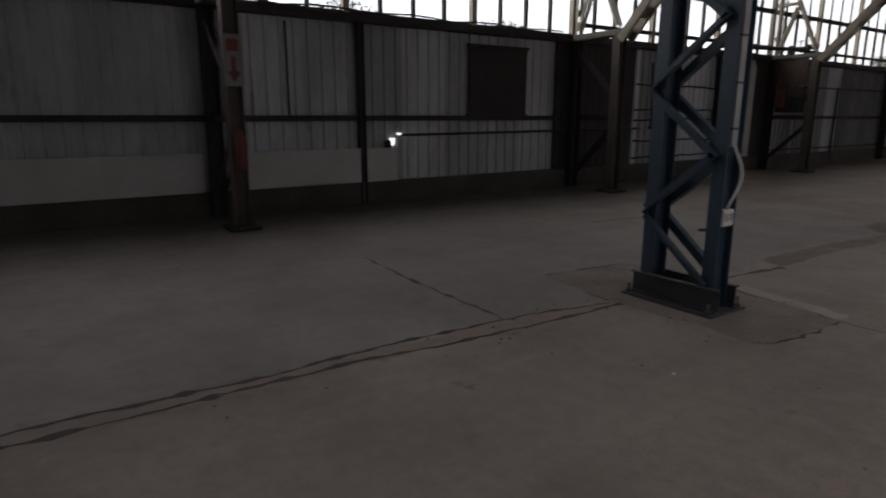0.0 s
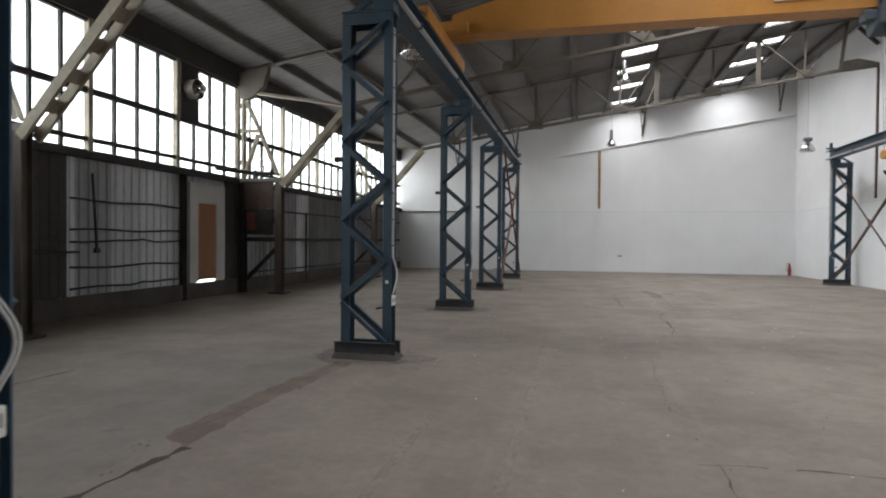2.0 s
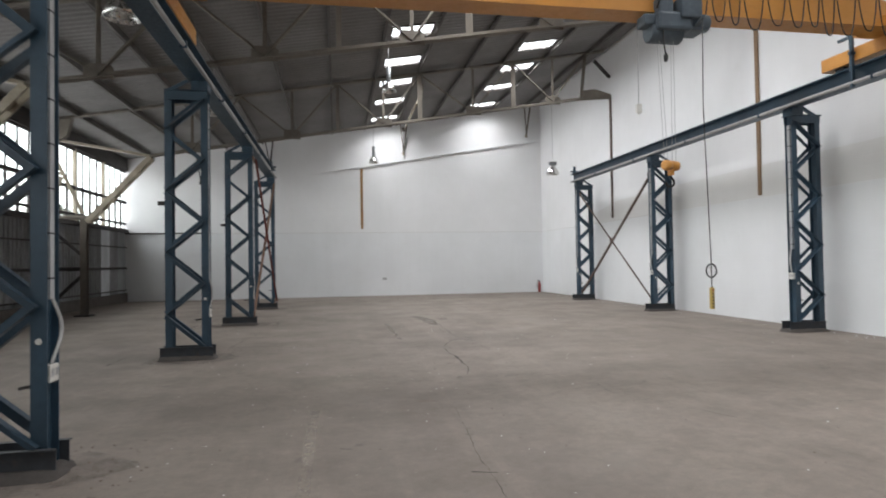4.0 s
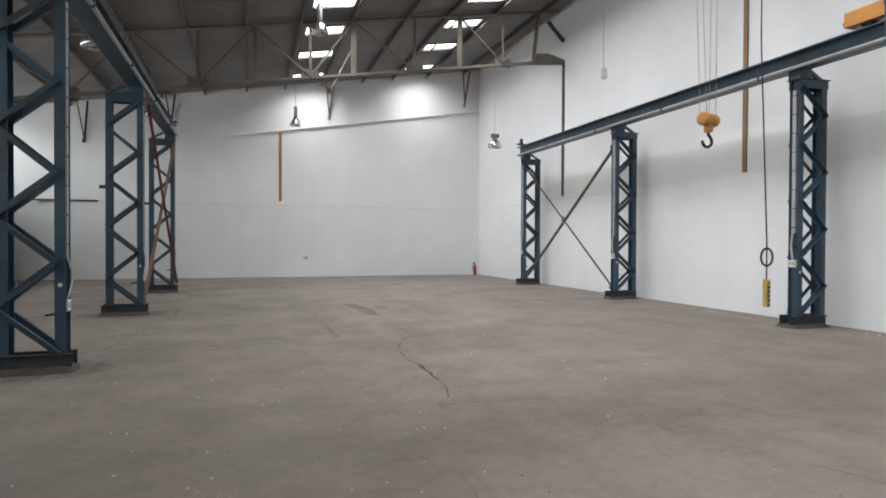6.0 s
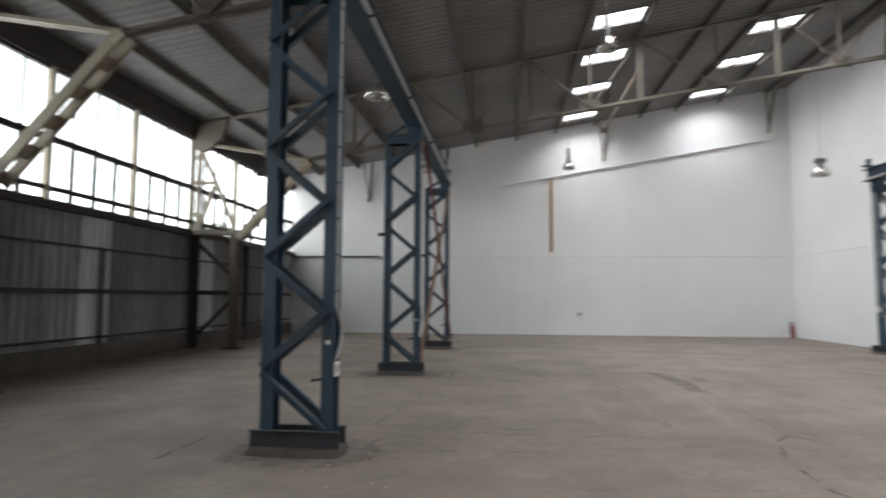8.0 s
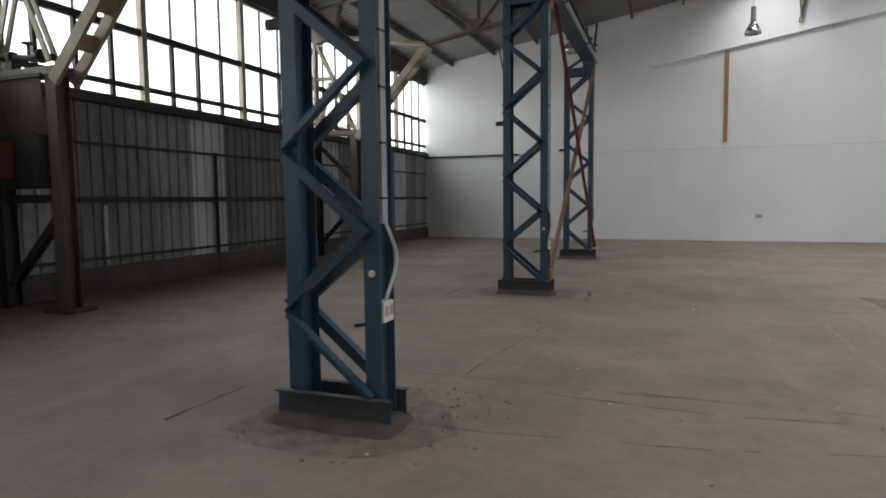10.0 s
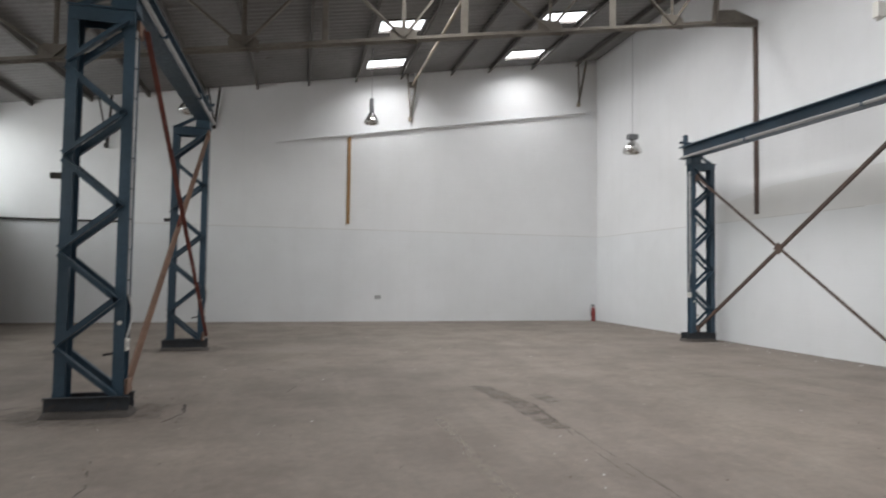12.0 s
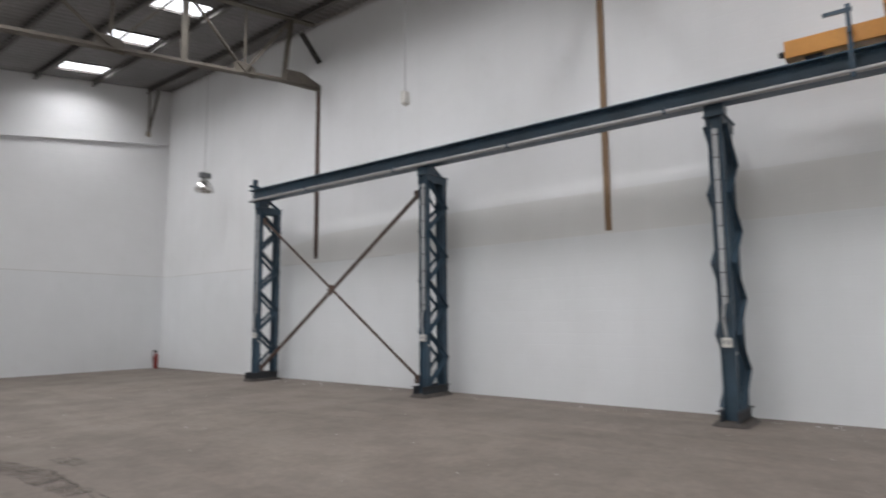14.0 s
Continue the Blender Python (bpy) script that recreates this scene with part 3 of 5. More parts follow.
# ---- side wall: plinth, corrugated sheets, rails ----
wall_left = thing("wall_left", "dark plinth and corrugated metal sheets below the glazing", "wall", kind="structure")
bm = B()
cuboid(bm, (X_LEFT - 0.2, Y_BACK, 0.0), (X_LEFT + 0.1, Y_END - 0.06, 0.42), 0.01)
part("plinth", bm, PLINTH, wall_left, "dirty rendered plinth")
bm = B()
cuboid(bm, (X_LEFT - 0.16, Y_BACK, 0.42), (X_LEFT - 0.1, Y_END, SILL))
part("backing", bm, DARK, wall_left)
bm = B()
N, W = 4, 1.0
prof = []
for k in range(N):
    for u, d in ((0.0, 0.0), (0.36, 0.0), (0.44, 0.032), (0.60, 0.032), (0.68, 0.0)):
        prof.append(((k + u) * W / N, d))
prof.append((W, 0.0))
for (u0, d0), (u1, d1) in zip(prof, prof[1:]):
    for off in (0.0, -0.004):
        vs = [bm.verts.new((d + off, u, z)) for u, d, z in ((u0, d0, 0.42), (u1, d1, 0.42), (u1, d1, SILL - 0.12), (u0, d0, SILL - 0.12))]
        bm.faces.new(vs if off == 0 else vs[::-1])
sheet_mesh = part("corrugated_sheet", bm, SHEET, wall_left)
sheet_mesh.matrix_local = Matrix.Translation((X_LEFT - 0.03, Y_END - W, 0))
bm = B()
bm.from_mesh(sheet_mesh.data)
old_sheet = part("corrugated_sheet", bm, SHEET_OLD, wall_left, "sooty older sheet")
old_sheet.matrix_local = Matrix.Translation((X_LEFT - 0.026, Y_END - 2 * W, 0))
k = 2
while Y_END - W * (k + 1) >= Y_BACK:
    share("corrugated_sheet", old_sheet if k < 18 and k % 5 != 2 else sheet_mesh, wall_left, Matrix.Translation((X_LEFT - 0.03 + (0.004 if k % 2 else 0.0), Y_END - W * (k + 1), 0)))
    k += 1
for z, d, ya, yz in ((0.57, 0.05, 18.3, Y_END - 0.06), (1.6, 0.1, Y_BACK, 9.4), (1.6, 0.1, 18.3, Y_END - 0.06), (2.57, 0.05, 18.3, Y_END - 0.06)):
    bm = B()
    cuboid(bm, (X_LEFT + 0.01, ya, z - d / 2), (X_LEFT + 0.07, yz, z + d / 2), 0.006)
    part("wall_rail", bm, DARK, wall_left, "rusty dark steel rail")
bm = B()
tube(bm, [(X_LEFT + 0.09, 5.35, 1.28), (X_LEFT + 0.09, 12.4, 1.33)], 0.025)
part("pipe", bm, DARK, wall_left)
# thin bent rods across the sheets beside the door, and a short hanging bar
for i, z in enumerate((0.57, 1.0, 1.55, 1.79, 2.41)):
    bm = B()
    tube(bm, [(X_LEFT + 0.06, 12.2 + 0.35 * k, z + 0.02 * math.sin(0.9 * k + 2 * i) + (0.04 if k == 6 and z in (0.57, 1.55) else 0)) for k in range(11)], 0.022, 6)
    part("rod", bm, DARK, wall_left, "thin bent steel rod")
bm = B()
tube(bm, [(X_LEFT + 0.05, 3.1, 3.2), (X_LEFT + 0.06, 3.1, 1.66)], 0.022, 6)
part("hanging_bar", bm, DARK, wall_left)
bm = B()
tube(bm, [(X_LEFT + 0.09, 12.74, 2.97), (X_LEFT + 0.1, 12.8, 2.1), (X_LEFT + 0.09, 12.86, 1.34)], 0.028, 7)
cuboid(bm, (X_LEFT + 0.05, 12.8, 1.3), (X_LEFT + 0.13, 12.92, 1.4), 0.01)
part("hanging_bar", bm, DARK, wall_left)
bm = B()
cuboid(bm, (X_LEFT + 0.01, 20.17, 0.45), (X_LEFT + 0.045, 20.24, 1.5), 0.006)
part("sheet_edge", bm, SHEET, wall_left, "bright turned-up edge of a sheet")
for i, y in enumerate([4.47, 15.75, 22.98, 30.6]):
    bm = B()
    w = 0.055 if y == 22.98 else 0.12
    bar(bm, (X_LEFT + 0.08, y, 0.0), (X_LEFT + 0.08, y, SILL - 0.14 if w > 0.1 else 2.6), isec(w, w, 0.012, 0.01))
    part("wall_stanchion", bm, DARK, wall_left)
bm = B()
cuboid(bm, (X_LEFT - 0.18, Y_BACK, SILL - 0.14), (X_LEFT + 0.16, Y_END - 0.06, SILL), 0.01)
part("sill_beam", bm, DARK, wall_left, "sooty steel sill beam")
bm = B()
tube(bm, [(X_LEFT + 0.12, -4 + 0.5 * i, SILL + 0.03 + 0.05 * abs(math.sin(i * 0.9))) for i in range(28)], 0.018, 6)
part("cable", bm, BLACK, wall_left)

# ---- outside: ground sheet and shrubs against the glazing ----
bm = B()
plate(bm, [(-600, -600), (600, -600), (600, 600), (-600, 600)], "z", -0.5, 0.24)
tagged(part("ground", bm, PLINTH), "bare ground outside the hall", "ground", kind="structure")


def shrub(x, y, top, seed):
    r = random.Random(seed)
    t = thing("shrub", "straggly green-brown shrub outside the window", "shrub", "shrubs outside")
    for k in range(4):
        bm = B()
        a = r.uniform(0, 6.28)
        tube(bm, [(x, y, -0.3), (x + 0.15 * math.cos(a), y + 0.2 * math.sin(a), 1.6), (x + 0.25 * math.cos(a), y + 0.45 * math.sin(a), top - 0.5)], 0.03, 6)
        part("stem", bm, TIMBER, t)
    bm = B()
    for k in range(900):
        z = top - abs(r.gauss(0, 0.55))
        c = Vector((x + r.gauss(0, 0.22), y + r.gauss(0, 0.36), z + 0.1 * math.sin(5 * y + k)))
        d = Vector((r.gauss(0, 1), r.gauss(0, 1), r.gauss(0, 1))).normalized()
        e = d.orthogonal().normalized() * 0.022
        d = d * 0.055
        bm.faces.new([bm.verts.new(p) for p in (c - d, c + e, c + d, c - e)])
    tagged(part("foliage", bm, LEAF, t), kind="stuff")


for i_, (x, y, top) in enumerate(((-11.9, 5.0, 3.85), (-12.0, 9.3, 3.8), (-12.0, 31.0, 4.1), (-12.1, 32.6, 4.3), (-12.0, 34.0, 4.2))):
    shrub(x, y, top, 50 + i_)

# ---- side glazing, one steel window for each bay ----
eaves = tagged(part("eaves_beam", (lambda b: (cuboid(b, (X_LEFT - 0.2, Y_BACK, HEAD), (X_LEFT + 0.1, Y_END, roof_z(X_LEFT) + 0.02)), b)[1])(B()), DARK), "dark steel eaves beam over the windows", "beam", kind="structure")
pane_cache = {}


def pane(parent, y0, y1, z0, z1):
    key = (round(y1 - y0, 3), round(z1 - z0, 3))
    if key not in pane_cache:
        bm = B()
        cuboid(bm, (-0.003, 0, 0), (0.003, *key))
        pane_cache[key] = part("pane", bm, GLASS, parent)
        pane_cache[key].visible_shadow = False
        pane_cache[key].matrix_local = Matrix.Translation((X_LEFT - 0.02, y0, z0))
    else:
        share("pane", pane_cache[key], parent, Matrix.Translation((X_LEFT - 0.02, y0, z0))).visible_shadow = False


MULL = {}


def member(name, parent, key, section, p, q):
    if key not in MULL:
        bm = B()
        bar(bm, (0, 0, 0), Vector(q) - Vector(p), section)
        MULL[key] = part(name, bm, BEIGE if "wide" in str(key) else DARK, parent)
        MULL[key].matrix_local = Matrix.Translation(p)
    else:
        share(name, MULL[key], parent, Matrix.Translation(p))


for k in range(5):
    y1 = 35.4 - 8.5 * k - (0.06 if k == 0 else 0)
    y0 = 35.4 - 8.5 * (k + 1)
    win = thing("window_%d" % (k + 1), "long steel-framed side window, panes glaring white with daylight", "window", "side windows", "structure")
    rows = [SILL, 3.69, 4.71, HEAD] if y0 > 9 else [SILL, 4.71, HEAD]
    for z, s in ((rows[0] + 0.02, 0.05), *[(r, 0.07 if r == 3.69 else 0.11) for r in rows[1:-1]], (HEAD - 0.03, 0.06)):
        member("transom", win, (k == 0, s, "t"), rect(0.08, s + 0.02), (X_LEFT, y0, z), (X_LEFT, y1, z))
    for j in range(13):
        y = y0 + (35.4 - 8.5 * k - y0) * j / 12
        if y > y1:
            continue
        wide = j % 4 == 0
        fine = y0 > 18 and not wide  # the two far bays have slender bars over the heavy transom
        top = 4.71 if fine else HEAD
        member("mullion", win, ("wide" if wide else "thin", top), rect(0.13, 0.12) if wide else rect(0.075, 0.07), (X_LEFT + 0.004, y, SILL), (X_LEFT + 0.004, y, top))
        if fine:
            member("mullion", win, ("slender",), rect(0.06, 0.018), (X_LEFT + 0.004, y, 4.765), (X_LEFT + 0.004, y, HEAD))
        if j < 12:
            ya, yb = y + 0.012, min(y1, y0 + 8.5 * (j + 1) / 12) - 0.012
            for r0, r1 in zip(rows, rows[1:]):
                pane(win, ya, yb, r0 + 0.01, r1 - 0.01)

# ---- roof: ribbed sheet with roof-light openings, purlins ----
bm = B()
xs = sorted({XA - 0.3, XB + 0.35, *[x for pair in SKY_X for x in pair]})
ys, y = [], Y_BACK - 0.3
holes = [(a, a + SKY_LEN) for a in SKY_Y]
edges = sorted([Y_END + 0.3, *[e for hole in holes for e in hole]])
while y < Y_END + 0.3:
    ys.append(y)
    nxt = y + 0.06
    for e in edges:
        if y + 1e-6 < e <= nxt + 0.02:
            nxt = e
            break
    y = nxt
ys.append(Y_END + 0.3)
grid = {}
for i, x in enumerate(xs):
    for j, y in enumerate(ys):
        grid[i, j] = bm.verts.new((x, y, roof_z(x) + (0.0, 0.03, 0.03, 0.0)[j % 4]))
for i in range(len(xs) - 1):
    for j in range(len(ys) - 1):
        xm, ym = (xs[i] + xs[i + 1]) / 2, (ys[j] + ys[j + 1]) / 2
        if any(a < xm < b for a, b in SKY_X) and any(a < ym < b for a, b in holes):
            continue
        bm.faces.new((grid[i, j], grid[i + 1, j], grid[i + 1, j + 1], grid[i, j + 1]))
ceiling = part("ceiling", bm, ROOF)
tagged(ceiling, "dark ribbed roof sheeting seen from below", "roof", kind="structure")
sol = ceiling.modifiers.new("thickness", "SOLIDIFY")
sol.thickness, sol.offset = 0.012, 1
for n_, x in enumerate([-9.0, -7.3, -5.6, -3.9, -2.2, -0.5, 1.13, 2.75, 4.6, 6.05, 7.75, 9.6]):
    bm = B()
    bar(bm, (x, Y_BACK, roof_z(x) - 0.1), (x, Y_END, roof_z(x) - 0.1), csec(0.07, 0.19, 0.008))
    tagged(part("purlin", bm, PURLIN), "dark steel roof purlin", "purlin", "roof purlins", "structure")
for x0, x1 in SKY_X:
    for y in SKY_Y:
        xm = (x0 + x1) / 2
        bm = B()
        for ya, yb in ((y - 0.03, y), (y + SKY_LEN, y + SKY_LEN + 0.03)):
            bar(bm, (x0, (ya + yb) / 2, roof_z(x0)), (x1, (ya + yb) / 2, roof_z(x1)), rect(0.03, 0.07))
        tagged(part("trim", bm, DARK), "steel trimmer of a roof light", "trim", kind="structure")


# ---- roof trusses ----
def truss(y):
    t = thing("roof_truss", "cream-painted steel lattice roof truss with gusset plates", "roof truss", "roof trusses")
    xe, xk = -9.85, -6.75
    zk = chord_z(xk)

    def pair(name, p, q, a=0.075, mat=TRUSSP):
        bm = B()
        for s in (-1, 1):
            m0, m1 = along((p[0], y + s * 0.012, p[1]), (q[0], y + s * 0.012, q[1]), (0, 0, 1))
            prism(bm, [(u * s, v) for u, v in ell(a, a, 0.008)], m0, m1)
        part(name, bm, mat, t)

    def gusset(x, z, w, h):
        bm = B()
        plate(bm, [(x - w / 2, z - h / 2), (x + w / 2, z - h / 2), (x + w / 2, z + h / 4), (x + w / 3, z + h / 2), (x - w / 3, z + h / 2), (x - w / 2, z + h / 4)], "y", y - 0.006, 0.012)
        part("gusset_plate", bm, TRUSSP, t)

    top = [roof_z(-10.0) - 0.2, roof_z(10.2) - 0.2]
    pair("top_chord", (-10.0, top[0]), (10.2, top[1]), 0.09)
    pair("bottom_chord", (xk, zk), (10.3, chord_z(10.3)), 0.1)
    # window light caught by the end chord is put into its lighter colour
    pair("end_chord", (xe, 5.98), (xk, zk), 0.09, BEIGE)
    lows, highs = [-5.35, -1.93, 1.38, 4.8, 8.0], [-7.4, -3.7, -0.3, 2.75, 6.4, 9.4]
    for i, x in enumerate(lows):
        pair("web_bar", (x, chord_z(x) + 0.05), (highs[i], roof_z(highs[i]) - 0.22), 0.055)
        pair("web_bar", (x, chord_z(x) + 0.05), (highs[i + 1], roof_z(highs[i + 1]) - 0.22), 0.055)
        gusset(x, chord_z(x) + 0.14, 0.6, 0.34)
        pair("web_post", (x, chord_z(x)), (x, roof_z(x) - 0.22), 0.045)
    for x in (-0.3, 2.75, 6.4):
        pair("web_post", (x, chord_z(x)), (x, roof_z(x) - 0.22), 0.06 if x < 0 else 0.09)
    pair("web_post", (9.2, chord_z(9.2)), (9.4, roof_z(9.4) - 0.22), 0.09)
    bm = B()
    plate(bm, [(9.0, chord_z(9) - 0.02), (10.42, chord_z(10.4) - 0.1), (10.42, chord_z(10.4) + 0.06), (9.75, chord_z(9.7) + 0.35), (9.3, chord_z(9.3) + 0.35)], "y", y - 0.05, 0.1)
    part("bearing_shoe", bm, TRUSSP, t, "dusty steel bearing shoe")
    bm = B()
    bar(bm, (9.75, y, roof_z(9.75) - 0.5), (10.4, y, roof_z(9.75) - 1.15), rect(0.12, 0.1))
    part("strut", bm, DARK, t)
    # wind brace towards the next bay
    bm = B()
    bar(bm, (2.75, y + 0.05, roof_z(2.75) - 0.35), (3.2, y + 2.2, roof_z(3.2) - 0.2), rect(0.05, 0.05))
    bar(bm, (2.75, y + 0.05, chord_z(2.75) + 0.2), (3.05, y + 1.3, roof_z(3.05) - 0.2), rect(0.05, 0.05))
    part("wind_brace", bm, TRUSSP, t)
    # eaves gusset
    bm = B()
    plate(bm, [(-10.12, 5.85), (-9.95, 5.78), (-9.7, 5.86), (-9.35, 6.15), (-9.2, roof_z(-9.2) - 0.22), (-10.12, roof_z(-10.1) - 0.22)], "y", y - 0.11, 0.22)
    part("eaves_shoe", bm, TRUSSP, t, "dusty bent-plate eaves shoe")
    # knee brace
    bm = B()
    for s in (-1, 1):
        bar(bm, (-8.72, y + s * 0.15, 3.2), (xk + 0.05, y + s * 0.15, zk - 0.02), rect(0.06, 0.175))
    part("knee_brace", bm, BEIGE, t)
    for f in (0.22, 0.42, 0.62, 0.82):
        bm = B()
        c = Vector((-8.72, y, 3.2)).lerp(Vector((xk + 0.05, y, zk)), f)
        d = (Vector((xk, y, zk)) - Vector((-8.72, y, 3.2))).normalized() * 0.12
        bar(bm, c - d, c + d, rect(0.25, 0.06))
        part("batten_plate", bm, BEIGE, t)
    return t


def wall_post(y):
    p = thing("lattice_wall_post", "cream steel double post against the window wall, darker below the sill", "steel post", "wall posts")
    # legs and lower braces get darker colours than the cream members above the sill
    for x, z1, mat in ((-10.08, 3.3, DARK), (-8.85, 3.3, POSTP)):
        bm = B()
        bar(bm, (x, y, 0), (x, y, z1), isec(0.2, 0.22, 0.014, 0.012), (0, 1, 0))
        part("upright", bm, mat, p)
    # slender twin angles above the cap beam, with batten plates
    for s in (-1, 1):
        bm = B()
        bar(bm, (-10.06, y + s * 0.09, 3.42), (-10.06, y + s * 0.09, roof_z(-10.1) - 0.3), [(u, v * -s) for u, v in ell(0.07, 0.06, 0.009)], (0, 1, 0))
        part("upper_angle", bm, BEIGE, p)
    for z in (3.9, 4.85, 5.6):
        bm = B()
        cuboid(bm, (-10.09, y - 0.1, z - 0.07), (-10.075, y + 0.1, z + 0.07), 0.003)
        part("batten_plate", bm, BEIGE, p)
    bm = B()
    cuboid(bm, (-10.2, y - 0.14, 3.3), (-8.68, y + 0.14, 3.42), 0.008)
    part("cap_beam", bm, TRUSSP, p)
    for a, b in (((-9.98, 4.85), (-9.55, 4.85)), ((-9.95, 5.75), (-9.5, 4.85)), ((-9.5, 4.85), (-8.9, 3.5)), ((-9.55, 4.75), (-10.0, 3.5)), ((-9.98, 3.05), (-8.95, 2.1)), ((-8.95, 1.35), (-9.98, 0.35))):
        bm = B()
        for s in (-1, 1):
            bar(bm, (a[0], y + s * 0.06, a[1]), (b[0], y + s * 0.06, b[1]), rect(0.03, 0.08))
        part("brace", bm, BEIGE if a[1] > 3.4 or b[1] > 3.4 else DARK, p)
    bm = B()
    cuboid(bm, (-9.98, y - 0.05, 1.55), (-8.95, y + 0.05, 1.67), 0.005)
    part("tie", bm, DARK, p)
    bm = B()
    cuboid(bm, (-9.1, y - 0.22, 0.0), (-8.6, y + 0.22, 0.05), 0.01)
    part("foot_plate", bm, DARK, p)
    return p


# pale wind brace from the last truss to the end wall
brace = thing("wind_brace", "pale painted steel tube brace under the roof by the end wall", "brace")
bm = B()
tube(bm, [(2.78, TRUSS_Y[0] + 0.1, 7.95), (3.12, Y_END - 0.05, 8.52)], 0.042, 10)
part("tube", bm, BEIGE, brace)
for p_, q_ in (((2.72, TRUSS_Y[0] + 0.04, 7.86), (2.86, TRUSS_Y[0] + 0.16, 8.06)), ((3.0, Y_END - 0.07, 8.42), (3.24, Y_END - 0.004, 8.62))):
    bm = B()
    cuboid(bm, p_, q_, 0.008)
    part("end_plate", bm, TRUSSP, brace)

for y in TRUSS_Y:
    if y > -8.5:
        truss(y)
        wall_post(y + (0.4 if y < 5 else 0.0))

# V-shaped purlin brackets on the end wall
for x, z in ((3.05, 7.25), (9.65, 8.3), (-6.85, 5.66), (-3.6, 6.5)):
    v = thing("wall_bracket", "brown steel V bracket between end wall and purlin", "bracket", "end wall brackets")
    for dx in (-0.2, 0.18):
        bm = B()
        bar(bm, (x, Y_END - 0.06, z), (x + dx, Y_END - 0.35, roof_z(x + dx) - 0.12), ell(0.06, 0.06, 0.008))
        part("leg", bm, TRUSSP if x > 0 else DARK, v)
    bm = B()
    cuboid(bm, (x - 0.06, Y_END - 0.09, z - 0.06), (x + 0.06, Y_END - 0.037, z + 0.1), 0.006)
    part("wall_plate", bm, BEIGE if x > 0 else DARK, v)

# timber and steel strips let into the walls
for name, lo, hi, mat, lab in (("wall_strip", (0.84, Y_END - 0.085, 3.4), (0.96, Y_END - 0.03, 6.46), OCHRE, "ochre weathered strip on the white end wall"),
                               ("wall_strip", (X_RIGHT - 0.05, 26.89, 3.3), (X_RIGHT, 27.02, 8.2), UMBER, "brown steel strip on the white side wall"),
                               ("wall_strip", (X_RIGHT - 0.05, 18.44, 3.25), (X_RIGHT, 18.56, 8.2), TIMBER, "weathered timber strip on the white side wall"),
                               ("wall_strip", (X_RIGHT - 0.09, 9.9, 3.25), (X_RIGHT, 10.05, 8.2), TIMBER, "weathered timber strip on the white side wall")):
    bm = B()
    cuboid(bm, lo, hi, 0.012)
    tagged(part(name, bm, mat), lab, "wall strip", "wall strips")


# ---- lattice crane columns ----
def sorted2(xa, xb, y, z, top):
    """A corner of a box whose two x may come in either order."""
    return (max(xa, xb) if top else min(xa, xb), y, z)


